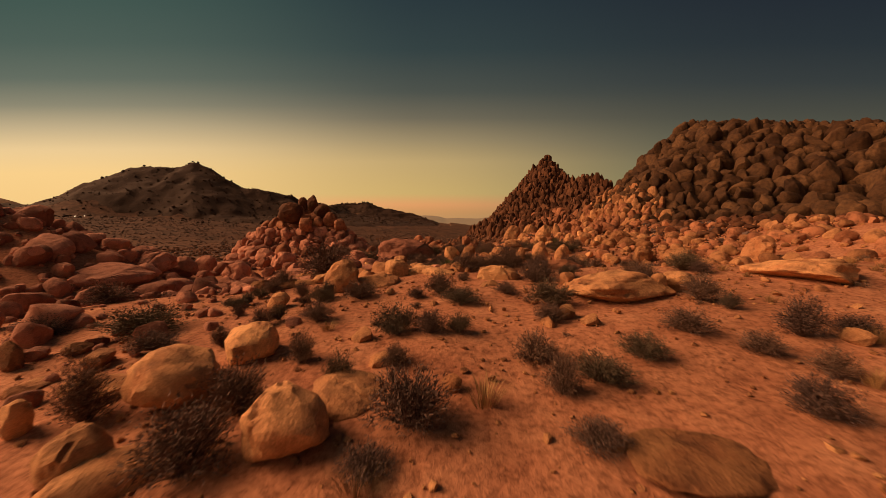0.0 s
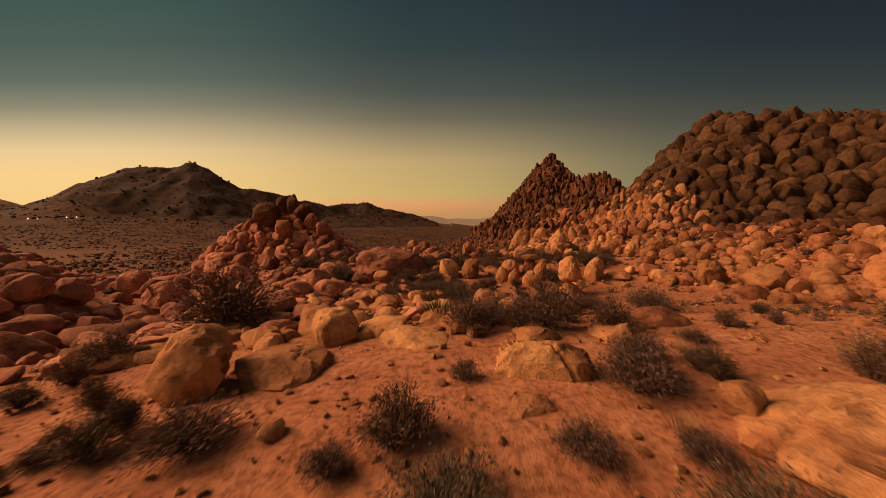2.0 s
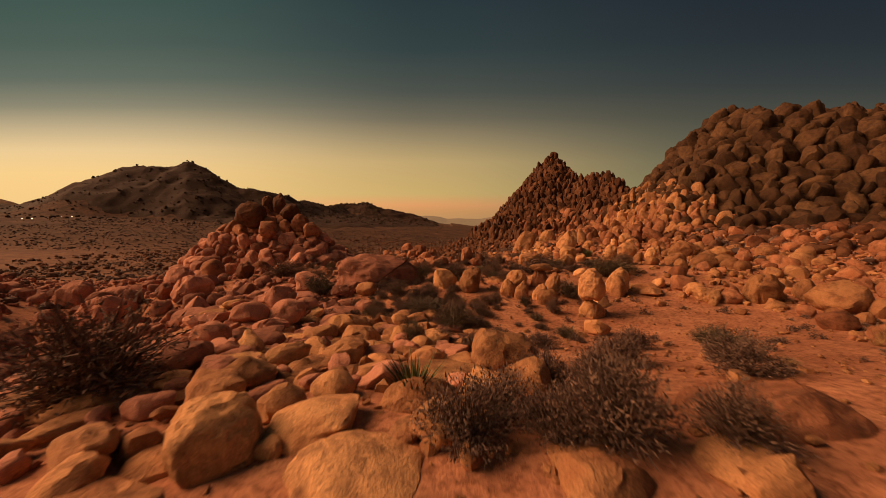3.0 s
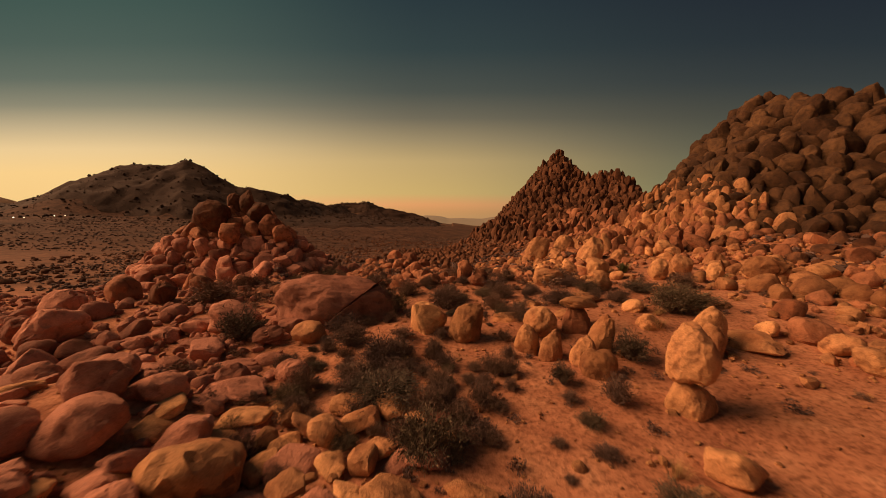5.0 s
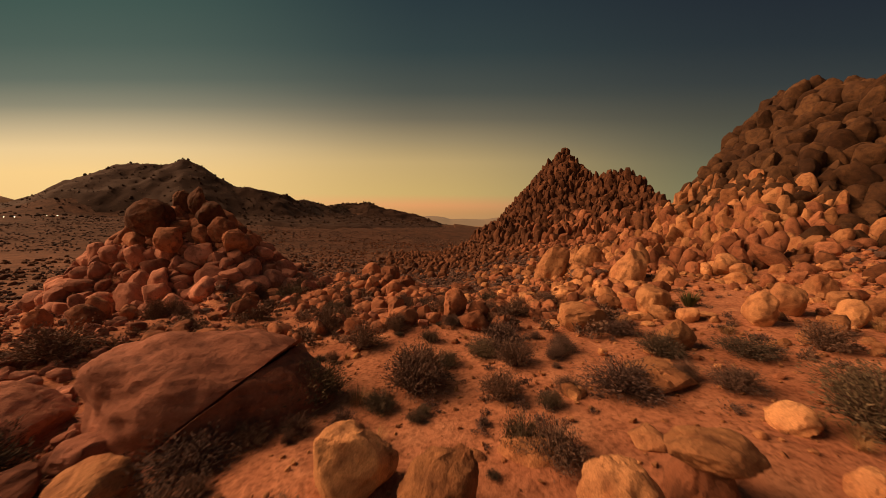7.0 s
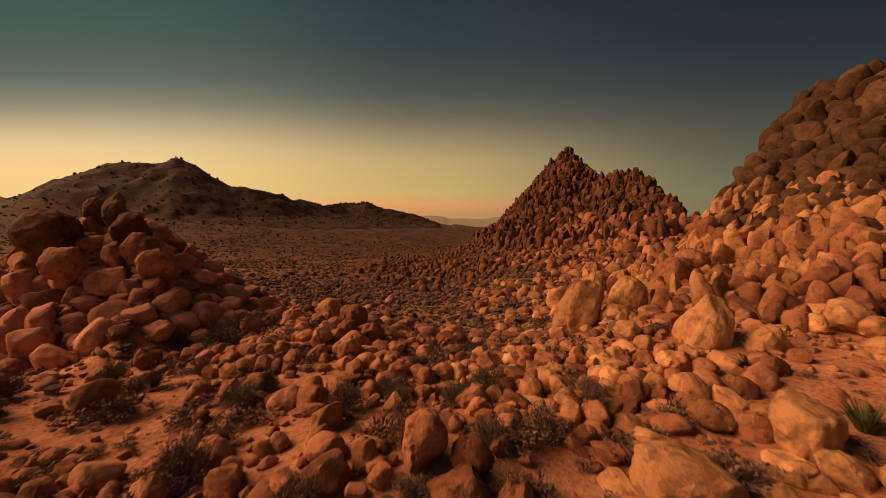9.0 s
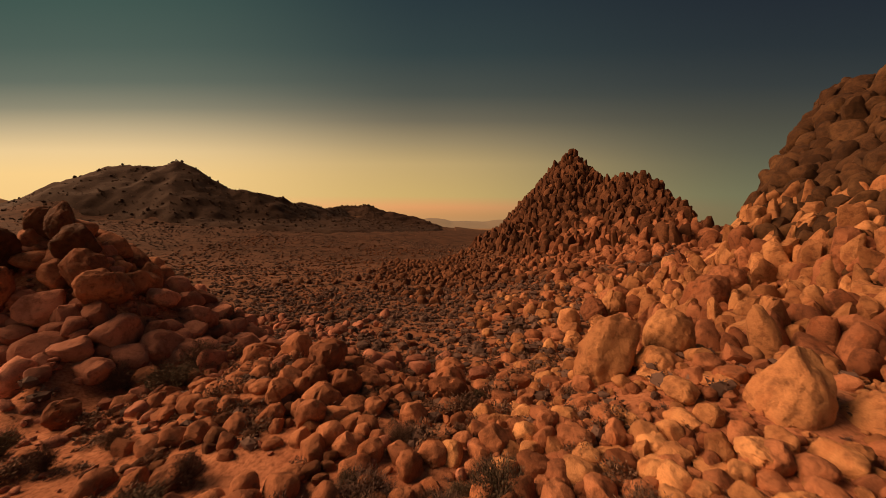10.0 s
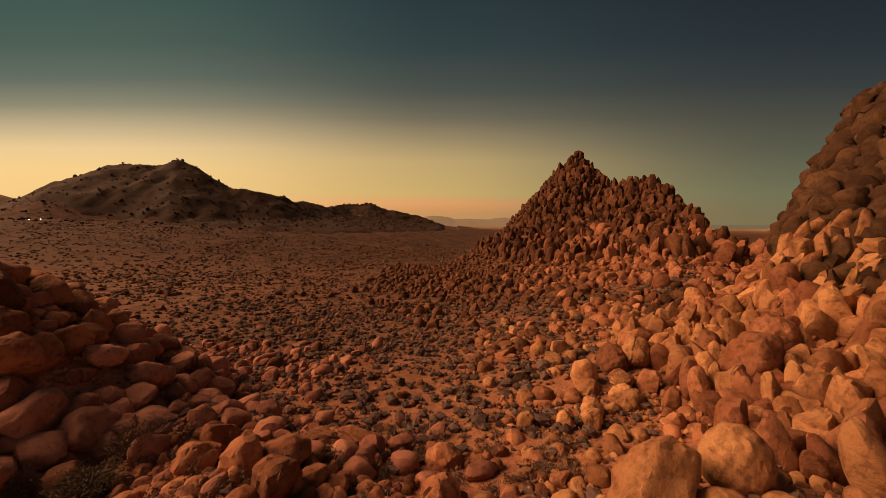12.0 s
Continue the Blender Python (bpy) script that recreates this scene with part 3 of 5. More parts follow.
BOULDERS_PILE = ((27.3, 72.0, 1.7, 1.5), (29.2, 72.2, 3.5, 2.5), (-1.7, 72.8, 1.4, 1.4), (-1.9, 74.8, 2.0, 1.2), (-4.3, 75.0, 1.5, 1.3), (-17.2, 75.5, 1.6, 1.7), (-0.9, 76.1, 1.8, 1.6), (-2.9, 76.7, 1.5, 1.3), (5.1, 77.8, 2.5, 1.6), (-3.0, 78.9, 2.2, 1.8), (-5.5, 80.5, 3.2, 2.0), (5.2, 81.2, 2.3, 1.8), (-8.9, 81.6, 3.0, 2.3), (-3.7, 81.6, 2.7, 1.5), (-18.5, 82.7, 2.2, 1.5), (-10.6, 85.9, 3.4, 2.3), (-3.8, 85.9, 3.4, 1.5), (-1.8, 87.9, 3.2, 1.4),)
BOULDERS_PILE_MORE = ((29.2, 89.6, 3.8, 2.4), (14.8, 89.7, 2.0, 2.0), (16.8, 89.7, 2.7, 2.0),)
BOULDERS_FAR = ((12.0, 91.1, 2.4, 1.5), (17.6, 91.6, 3.0, 2.1), (21.0, 93.6, 3.0, 1.9), (22.1, 96.3, 3.4, 2.0), (19.3, 97.9, 3.9, 3.3), (25.5, 99.9, 4.3, 4.0),)
HERO_BOULDERS = BOULDERS_START + BOULDERS_RISE + BOULDERS_RISE_MORE + BOULDERS_FLAT + BOULDERS_MID + BOULDERS_MID_MORE + BOULDERS_PILE + BOULDERS_PILE_MORE + BOULDERS_FAR
SHRUBS_START = ((-1.4, 6.2, 1.0, 0.4), (3.0, 6.6, 1.1, 0.4), (-5.0, 6.7, 1.7, 1.4), (7.7, 7.1, 1.1, 0.9), (-0.7, 7.3, 1.6, 1.2), (2.9, 8.4, 0.9, 1.0), (-5.0, 8.4, 1.3, 1.3), (9.6, 8.6, 0.9, 0.7), (-8.9, 8.6, 1.3, 1.6), (4.0, 8.9, 1.4, 0.8), (-2.7, 9.1, 0.7, 0.9), (-1.3, 9.6, 0.8, 0.6), (5.6, 9.8, 1.2, 0.7), (8.9, 9.8, 1.1, 0.6), (2.6, 10.0, 1.3, 0.9), (-4.2, 10.4, 0.8, 1.0), (12.5, 10.7, 1.2, 0.6), (10.9, 10.7, 1.3, 1.2), (7.7, 11.1, 1.2, 0.8), (-0.4, 11.6, 1.0, 0.8), (0.5, 11.7, 0.8, 0.7), (-1.6, 12.0, 1.5, 1.1), (-7.6, 12.1, 0.7, 0.7),)
SHRUBS_START_MORE = ((-10.3, 12.5, 1.4, 0.6), (3.8, 12.6, 1.1, 0.7),)
SHRUBS_RISE = ((10.6, 13.1, 0.7, 0.7), (-7.0, 13.8, 0.9, 0.8), (-5.0, 14.1, 1.2, 0.8), (10.3, 14.2, 1.3, 1.0), (-12.2, 14.4, 2.8, 1.3), (-6.7, 14.4, 0.7, 0.8), (4.5, 14.7, 1.6, 1.1), (-16.9, 14.9, 1.6, 1.0), (0.7, 15.4, 1.6, 0.7), (-9.2, 16.0, 0.5, 0.6), (-1.2, 16.3, 0.8, 0.5), (4.7, 16.3, 0.8, 0.4), (2.9, 16.5, 0.9, 0.6), (-0.2, 16.8, 1.4, 1.0), (-6.7, 17.1, 0.6, 0.4), (-4.0, 17.2, 1.6, 0.9), (-5.9, 17.2, 1.1, 0.9), (9.9, 17.5, 1.3, 0.9), (-10.4, 17.8, 1.2, 0.6), (-5.8, 17.9, 0.8, 0.9), (4.7, 18.2, 1.5, 1.0), (9.8, 18.4, 1.1, 1.1), (-10.1, 18.4, 0.6, 0.7),)
SHRUBS_RISE_MORE = ((6.5, 18.5, 0.6, 0.8), (5.0, 18.9, 1.2, 1.0), (1.1, 18.9, 0.7, 0.5), (6.4, 18.9, 0.7, 0.6), (-7.6, 19.2, 0.8, 0.8), (14.1, 19.5, 1.0, 0.7), (-10.1, 19.7, 0.9, 0.7), (7.5, 20.7, 0.7, 0.4), (14.0, 20.8, 2.1, 1.2), (-10.0, 20.9, 1.0, 0.8), (-20.3, 21.7, 2.3, 1.3), (9.4, 21.9, 0.8, 0.6), (-10.0, 22.1, 1.5, 1.1), (5.9, 22.1, 1.5, 1.1), (4.0, 22.2, 1.8, 1.5), (1.5, 22.3, 1.6, 1.2), (11.3, 22.3, 0.5, 0.4),)
SHRUBS_FLAT = ((13.4, 25.3, 0.6, 0.5), (-8.3, 25.9, 3.3, 2.9), (-0.3, 31.6, 1.0, 1.4), (1.6, 37.2, 1.8, 1.6), (2.6, 39.4, 1.0, 0.5), (8.3, 39.9, 1.1, 1.1), (3.5, 40.0, 1.1, 0.8), (6.7, 40.0, 0.7, 0.4), (2.2, 40.0, 0.9, 0.9), (-0.2, 40.2, 2.4, 1.1), (-1.5, 40.4, 0.8, 0.9), (4.7, 40.9, 0.6, 0.5), (6.8, 41.2, 1.0, 0.9), (-3.6, 41.2, 1.1, 1.3), (3.1, 41.5, 0.8, 0.4), (4.9, 42.1, 0.9, 0.8), (-1.6, 42.4, 1.9, 0.8), (10.4, 43.0, 1.5, 1.4), (-0.7, 43.5, 2.2, 1.4), (5.1, 43.8, 0.7, 0.7),)
SHRUBS_MID = ((1.6, 44.0, 1.0, 1.1), (-2.9, 45.8, 1.9, 1.2), (6.3, 47.8, 1.8, 1.0), (-9.8, 47.8, 2.5, 2.2), (-3.9, 48.2, 2.1, 1.2), (5.5, 48.3, 1.0, 1.2), (15.7, 48.5, 2.5, 2.0), (17.4, 49.8, 2.9, 1.3), (-1.4, 49.8, 0.9, 0.7), (13.7, 51.2, 1.9, 0.7), (5.4, 51.3, 1.4, 1.1), (9.8, 51.4, 2.6, 0.9), (-1.6, 51.7, 2.2, 1.9), (8.0, 51.7, 1.0, 0.6), (12.5, 52.1, 0.9, 0.8), (2.2, 52.5, 2.3, 1.9), (2.4, 53.9, 2.2, 1.5), (16.6, 54.2, 2.3, 0.8), (20.1, 54.4, 2.0, 1.3), (13.0, 54.6, 1.7, 1.2), (-16.9, 56.7, 3.3, 2.1), (6.3, 56.8, 2.9, 1.0), (-1.1, 57.8, 2.0, 1.4),)
SHRUBS_MID_MORE = ((12.7, 57.8, 1.7, 1.0),)
SHRUBS_FAR = ((0.4, 59.7, 1.4, 1.1), (6.5, 60.1, 1.2, 1.2), (-4.4, 61.8, 2.0, 1.8), (3.2, 62.4, 1.3, 1.3), (6.3, 62.6, 1.5, 1.0), (8.2, 63.3, 1.9, 1.3), (-4.5, 63.6, 1.7, 1.3), (11.1, 65.2, 1.0, 1.4), (2.4, 65.4, 0.8, 0.6), (0.1, 65.7, 1.8, 1.4), (11.3, 66.5, 1.8, 1.1), (-17.7, 66.7, 1.4, 1.4), (-5.9, 67.6, 1.9, 1.2), (6.8, 67.9, 1.8, 1.6), (2.1, 68.1, 1.9, 0.9), (-21.7, 68.9, 2.1, 1.8), (-5.2, 69.2, 1.2, 1.3), (-20.6, 69.6, 2.0, 1.7), (-12.8, 70.7, 1.2, 1.3), (-10.8, 72.0, 1.1, 1.2), (-16.6, 72.1, 1.7, 1.5), (-19.3, 81.3, 1.9, 2.0), (-15.5, 81.5, 3.5, 2.2),)
SHRUBS_FAR_MORE = ((-15.4, 84.7, 2.8, 2.5), (-20.8, 97.5, 3.1, 2.8),)
HERO_SHRUBS = SHRUBS_START + SHRUBS_START_MORE + SHRUBS_RISE + SHRUBS_RISE_MORE + SHRUBS_FLAT + SHRUBS_MID + SHRUBS_MID_MORE + SHRUBS_FAR + SHRUBS_FAR_MORE


def mix_kinds(level, n, seed, **kw):
    return [mesh_of("boulder", *boulder_shape(level, seed + k, cracks=k % 3, **kw), GRANITE, True, 26) for k in range(n)]


ROUND = {k: mix_kinds(k, 10, 500, square=0.9, cuts=4) for k in (3, 4, 5)}
BLOCK = {k: mix_kinds(k, 8, 540, square=0.6, cuts=8, lump=0.3) for k in (3, 4, 5)}
SLAB = {k: mix_kinds(k, 6, 580, square=0.55, cuts=6, lump=0.45) for k in (3, 4, 5)}
LOOKS = {"round": "rounded pale orange granite boulder on the sand", "block": "blocky reddish granite boulder with split faces", "slab": "flat tilted slab of pale weathered granite"}
DARK_LOOKS = {"round": "rounded dark reddish boulder on the rocky rise", "block": "blocky dark reddish boulder with split faces", "slab": "flat tilted slab of dark reddish granite"}
PICK = np.random.default_rng(42)


def boulder(x, y, wide, tall, lift=0.0, kind="", label="", rz=None, tilt=0.12, deep=0.9):
    """One boulder as wide and tall as it stands out of the ground."""
    if not kind and x < -5 and y > 30 and wide > 2.2:
        wide, tall = 0.7 * wide, min(tall, 0.6 * wide)
    if not kind and tall < 0.5 * wide:
        tall, deep, tilt = 0.6 * tall, 1.2, 0.05
    kind = kind or ("slab" if deep > 1 else ("block", "round", "round", "round")[PICK.integers(4)])
    level = 5 if wide > 2.8 else 4 if wide > 1.1 else 3
    pool = {"round": ROUND, "block": BLOCK, "slab": SLAB}[kind][level]
    ob = new("boulder", pool[PICK.integers(len(pool))])
    # dim left side painted in: boulders there take the darker, redder granite
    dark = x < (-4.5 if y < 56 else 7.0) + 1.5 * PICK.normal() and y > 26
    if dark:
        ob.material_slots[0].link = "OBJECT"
        ob.material_slots[0].material = WEATHERED_DIM if y < 56 else RUDDY
    z = float(height(x, y)) + lift
    half = (0.85 if kind == "slab" else 0.58) * tall
    rz = PICK.uniform(0, 6.28) if rz is None else radians(rz)
    ob.matrix_world = Matrix.LocRotScale((x, y, z + tall - half), Euler((PICK.normal() * tilt, PICK.normal() * tilt, rz)), (wide * 0.53, wide * 0.53 * deep * PICK.uniform(0.85, 1.15), half))
    return tagged(ob, label or (DARK_LOOKS if dark else LOOKS)[kind], "boulder", "granite boulders")


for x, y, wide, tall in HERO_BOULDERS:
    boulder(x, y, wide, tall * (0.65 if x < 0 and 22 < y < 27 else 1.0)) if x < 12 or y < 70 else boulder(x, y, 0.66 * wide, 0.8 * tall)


def block_mesh(seed, size, joint=None, side=1, level=5, square=0.62, cuts=5):
    """A block of the given half sizes; joint is a point and a normal of the plane that it broke along."""
    v, f = boulder_shape(level, seed, square=square, cuts=cuts, lump=0.25)
    v = v * size
    if joint:
        n = np.array(joint[1]) / np.linalg.norm(joint[1])
        wavy = 0.10 * fbm(v[:, 0] * 1.3, v[:, 1] * 1.3, v[:, 2] * 1.3 + 4.4, 3)
        over = np.clip(side * ((v - joint[0]) @ n + wavy) + (0.03 if side < 0 else 0.0), 0, None)
        v = v - side * over[:, None] * n
    return mesh_of("block", v, f, WEATHERED_DIM, True, 26)


def cracked_boulder(x, y):
    """The great split boulder: a large block, a lower one leaning on it, and two wedges in the crack."""
    base = new("cracked_boulder")
    base.location = (x, y, float(height(x, y)) - 0.25)
    tagged(base, "huge dark reddish boulder split by a diagonal crack", "boulder", "granite boulders")
    base.rotation_euler = (0, 0, radians(20))
    joint = ((-0.2, -1.5, 0.2), (0.76, -0.25, -0.6))
    for dx, dy, dz, rx, ry, rz, me in (
            (0.0, 0.3, 0.75, 0, 15, 0, block_mesh(711, (4.3, 2.9, 2.5), joint, 1, 6, 0.74, 1)),
            (0.05, 0.26, 0.73, 0, 15, 0, block_mesh(711, (4.3, 2.9, 2.5), joint, -1, 6, 0.74, 1)),
            (-0.1, -2.5, 0.35, 0, -40, 10, block_mesh(705, (0.75, 0.4, 0.42))),
            (-0.75, -2.65, 0.0, 0, -25, 0, block_mesh(706, (0.5, 0.42, 0.5)))):
        ob = new("block", me)
        ob.parent = base
        ob.matrix_local = pose(dx, dy, dz, rx, ry, rz)
    return base


cracked_boulder(-5.0, 51.3)
# a flat slab almost buried in the sand
boulder(4.5, 6.2, 2.5, 0.22, kind="slab", tilt=0.03, deep=0.7, rz=20)


def great_boulder(x, y, low, high, wide, deep=0.9, lean=0.0, rz=0.0, seed=800, taper=0.0, mat=None, square=0.8, cuts=3, label="large smooth orange granite boulder"):
    """A large boulder from low to high; lean tips it sideways in degrees, taper narrows it towards its top."""
    v, f = boulder_shape(5, seed, square=square, cuts=cuts, lump=0.2, cracks=3 if square < 0.58 else 0)
    v = v * (1 - taper * np.clip(v[:, 2:3] * 0.5 + 0.5, 0, 1) * (1, 1, 0))
    ob = new("boulder", mesh_of("boulder", v, f, mat or GRANITE, True, 26))
    ob.matrix_world = pose(x, y, (low + high) / 2, 0, lean, rz) @ Matrix.Diagonal((wide / 2, wide * deep / 2, (high - low) / 2, 1))
    return tagged(ob, label, "boulder", "granite boulders")


# the outcrop beside the path: a slab leaning on its neighbours, an egg, a pointed block and the ones around them
GREAT = (
    (3.1, 19.5, -1.0, 0.72, 2.9, 0.75, 4, 12, 831, 0.1, None, 0.55, 7, "pale layered outcrop split by open cracks"),
    (2.3, 17.7, -1.1, 0.15, 1.5, 0.9, 0, 20, 832, 0.1, None, 0.65, 4, "low pale block below a layered outcrop"),
    (-2.9, 22.5, -0.8, 0.75, 1.7, 0.9, 6, 40, 833, 0.1, None, 0.7, 4, "reddish split boulder among flat slabs"),
    (0.55, 24.3, -0.9, 0.28, 2.1, 0.7, 0, 10, 835, 0.05, None, 0.75, 3, "flat pale boulder among dry shrubs"),
    (7.4, 23.3, -1.5, 0.72, 4.2, 0.75, 4, 10, 834, 0.15, RUDDY, 0.85, 1, "broad dark brown slab of smooth rock in the sand"),
    (7.1, 45.8, -1.4, 0.15, 1.8, 0.95, 6, 0, 841, 0.05, None, 0.92, 2, "rounded orange boulder resting on smaller ones"),
    (6.2, 44.5, -2.5, -0.4, 1.25, 0.95, -8, 30, 842, 0.05, None, 0.9, 2, "rounded orange boulder leaning on its neighbours"),
    (7.0, 43.6, -2.6, -0.4, 1.3, 0.9, 8, 10, 843, 0.3, None, 0.88, 2, "pointed orange boulder standing on the sand"),
    (9.4, 43.9, -2.4, 0.25, 1.35, 0.9, 14, 0, 844, 0.2, None, 0.9, 2, "upright pale egg-shaped boulder"),
    (8.3, 43.0, -2.6, -0.55, 1.3, 0.9, 10, 40, 845, 0.1, None, 0.88, 2, "upright orange boulder in a close row"),
    (8.5, 41.9, -2.7, -0.75, 1.45, 0.9, 4, 0, 846, 0.05, None, 0.85, 3, "upright orange boulder split by a level joint"),
    (9.2, 46.2, -2.5, 0.1, 2.0, 0.8, 0, 10, 847, 0.1, RUDDY, 0.62, 5, "tall reddish block carrying a flat cap stone"),
    (9.1, 46.0, -0.05, 0.62, 2.2, 0.75, 3, 15, 848, 0.1, None, 0.7, 4, "flat pale cap stone lying on a tall block"),
    (13.2, 46.2, -2.5, -0.5, 2.6, 0.6, 28, 10, 849, 0.2, None, 0.6, 5, "slanting orange slab among dry shrubs"),
    (14.7, 44.4, -2.3, 0.55, 1.9, 0.9, 6, 0, 850, 0.15, None, 0.9, 2, "hooded orange boulder wrapped round a smaller one"),
    (14.3, 43.5, -2.3, -0.05, 1.1, 0.9, 4, 0, 851, 0.1, None, 0.92, 1, "small orange egg-shaped boulder"),
    (10.75, 39.6, -2.9, -1.0, 1.7, 0.9, 0, 10, 852, 0.0, None, 0.75, 3, "rounded orange block carrying a second boulder"),
    (10.7, 39.5, -1.15, 1.0, 1.85, 0.95, 3, 40, 853, 0.05, None, 0.85, 3, "rounded orange boulder balanced on a block"),
    (12.2, 41.6, -2.6, -1.2, 1.4, 0.9, 0, 20, 854, 0.0, None, 0.85, 3, "low orange boulder behind a balanced pair"),
    (3.3, 45.9, -2.0, 0.4, 1.95, 0.9, 22, 0, 855, 0.2, None, 0.75, 4, "pointed orange boulder tipped on the sand"),
    (1.2, 47.0, -1.9, 0.3, 2.4, 0.8, -18, 20, 856, 0.35, None, 0.6, 6, "pale layered boulder rising to a point"),
    (5.9, 48.3, -2.2, -0.7, 2.2, 0.9, 0, 0, 857, 0.05, None, 0.9, 2, "low rounded orange boulder half sunk in sand"),
    (-4.9, 43.4, -3.3, -1.9, 1.6, 0.9, 0, 0, 858, 0.0, WEATHERED_DIM, 0.92, 1, "rounded dull reddish boulder among shrubs"),
    (-7.1, 42.4, -3.2, -1.7, 1.6, 0.9, 0, 60, 859, 0.0, WEATHERED_DIM, 0.92, 1, "rounded dull reddish boulder among shrubs"),
    (-5.2, 47.6, -3.0, -1.6, 1.1, 0.9, 0, 0, 860, 0.0, None, 0.9, 1, "pale rounded boulder below the great split one"),
    (32.4, 61.6, -1.6, 1.0, 2.5, 0.9, 5, 0, 861, 0.05, None, 0.9, 2, "pale egg-shaped boulder on the slope"),
    (25.2, 54.7, -1.8, 0.3, 1.5, 0.9, 0, 0, 862, 0.05, None, 0.9, 2, "rounded orange boulder in a cluster"),
    (26.6, 55.2, -1.8, -0.1, 1.4, 0.9, 0, 30, 863, 0.05, None, 0.9, 2, "rounded orange boulder in a cluster"),
    (24.1, 55.4, -1.8, -0.3, 1.3, 0.9, 0, 70, 864, 0.05, None, 0.9, 2, "rounded orange boulder in a cluster"),
    (23.2, 60.6, -2.0, 1.1, 2.8, 0.85, 10, 10, 865, 0.25, None, 0.7, 4, "tall split orange boulder on the slope"),
    (29.4, 63.8, -1.5, 1.7, 2.6, 0.8, 16, 0, 866, 0.3, None, 0.7, 4, "leaning pale boulder on the slope"),
    (27.3, 62.2, -1.6, 0.5, 1.5, 0.9, 0, 0, 867, 0.0, None, 0.9, 2, "rounded orange boulder below a leaning one"),
    (23.6, 70.6, -2.4, 0.4, 2.9, 0.85, 0, 20, 868, 0.0, None, 0.92, 1, "pale rounded boulder on the upper slope"),
    (14.9, 77.4, -2.6, 2.9, 4.3, 0.8, 24, 10, 801, 0.25, None, 0.75, 3, "huge pale slab leaning up the outcrop"),
    (18.9, 78.2, -0.4, 3.1, 3.0, 0.95, 6, 0, 802, 0.1, None, 0.95, 1, "egg-shaped orange boulder perched beside a leaning slab"),
    (17.3, 76.4, -1.6, 1.2, 3.0, 0.9, 10, 30, 803, 0.1, None, 0.85, 2, "low rounded orange boulder below an egg-shaped one"),
    (20.0, 71.2, -1.6, 3.1, 3.9, 0.85, 26, 15, 804, 0.38, None, 0.8, 3, "pointed orange boulder with a dark weathered tip"),
    (22.5, 70.4, -2.2, 1.5, 3.3, 0.9, -14, 40, 805, 0.12, None, 0.72, 4, "tall blocky orange boulder standing on end"),
    (30.6, 75.2, -1.3, 1.7, 4.6, 0.75, 4, -10, 806, 0.15, None, 0.7, 4, "broad pale boulder lying on the slope"),
    (16.8, 62.0, -1.2, 1.2, 1.95, 0.9, 0, 20, 807, 0.0, None, 0.75, 3, "pale rounded boulder alone on the sand"),
    (30.9, 91.8, -1.4, 3.6, 4.8, 0.85, 8, 15, 808, 0.15, RUDDY, 0.85, 2, "great dark reddish boulder with rust patches"),
    (35.0, 94.6, 0.4, 4.4, 4.2, 0.9, -6, 50, 809, 0.1, RUDDY, 0.88, 2, "great dark reddish boulder beside its twin"),
    (31.2, 88.4, -2.0, 0.9, 3.0, 0.85, 0, 10, 810, 0.1, RUDDY, 0.85, 2, "rounded reddish boulder with pale patches"),
    (34.0, 89.4, -1.8, 2.2, 2.3, 0.7, 8, 0, 811, 0.15, RUDDY, 0.75, 3, "upright reddish slab standing on end"),
    (36.8, 88.8, -1.6, 2.8, 2.5, 0.6, 14, 5, 812, 0.3, RUDDY, 0.75, 3, "upright pointed reddish slab standing on end"),
    (27.6, 104.5, -3.4, 0.6, 4.8, 0.9, -10, 0, 813, 0.2, RUDDY, 0.8, 3, "great dark boulder above the valley floor"),
    (23.2, 100.5, -4.2, -0.6, 4.0, 0.9, 8, 60, 814, 0.1, RUDDY, 0.82, 3, "reddish boulder at the edge of the valley floor"),
    (19.2, 96.0, -5.2, -2.6, 2.7, 0.9, 0, 0, 815, 0.05, None, 0.9, 1, "pale rounded boulder at the edge of the valley"),
    (17.4, 101.4, -6.0, -3.6, 2.3, 0.9, 0, 0, 816, 0.05, None, 0.9, 1, "pale rounded boulder at the edge of the valley"),
    (21.5, 93.0, -4.8, -2.0, 3.2, 0.8, 6, 20, 817, 0.1, None, 0.8, 2, "pale boulder among shrubs at the edge of the valley"),
    (12.3, 74.6, -4.4, -0.6, 2.7, 0.8, 10, 0, 818, 0.1, RUDDY, 0.7, 4, "reddish block below the leaning slab"),
    (14.3, 73.4, -3.4, -0.4, 2.3, 0.8, 22, 20, 819, 0.2, RUDDY, 0.72, 4, "reddish upright block below the leaning slab"),
    (5.3, 86.0, -5.6, -3.1, 2.9, 0.9, 0, 0, 820, 0.05, RUDDY, 0.92, 1, "rounded reddish boulder beside the dry wash"),
    (13.7, 101.3, -6.8, -4.3, 2.6, 0.9, 0, 0, 821, 0.1, VARNISHED_DIM, 0.9, 2, "dark varnished boulder on the valley floor"),
)
for row in GREAT:
    great_boulder(*row)

# ---- rock between them ----
HB = np.array(HERO_BOULDERS + tuple((g[0], g[1], g[4], 2) for g in GREAT) + ((-5.6, 51.6, 6.5, 3),))


def free(p, gap=0.8):
    """Keeps the rows of p that stand clear of the placed boulders."""
    d = np.hypot(p[:, 0, None] - HB[None, :, 0], p[:, 1, None] - HB[None, :, 1]) - gap * (p[:, 2, None] + HB[None, :, 2] / 2)
    return p[d.min(axis=1) > 0]


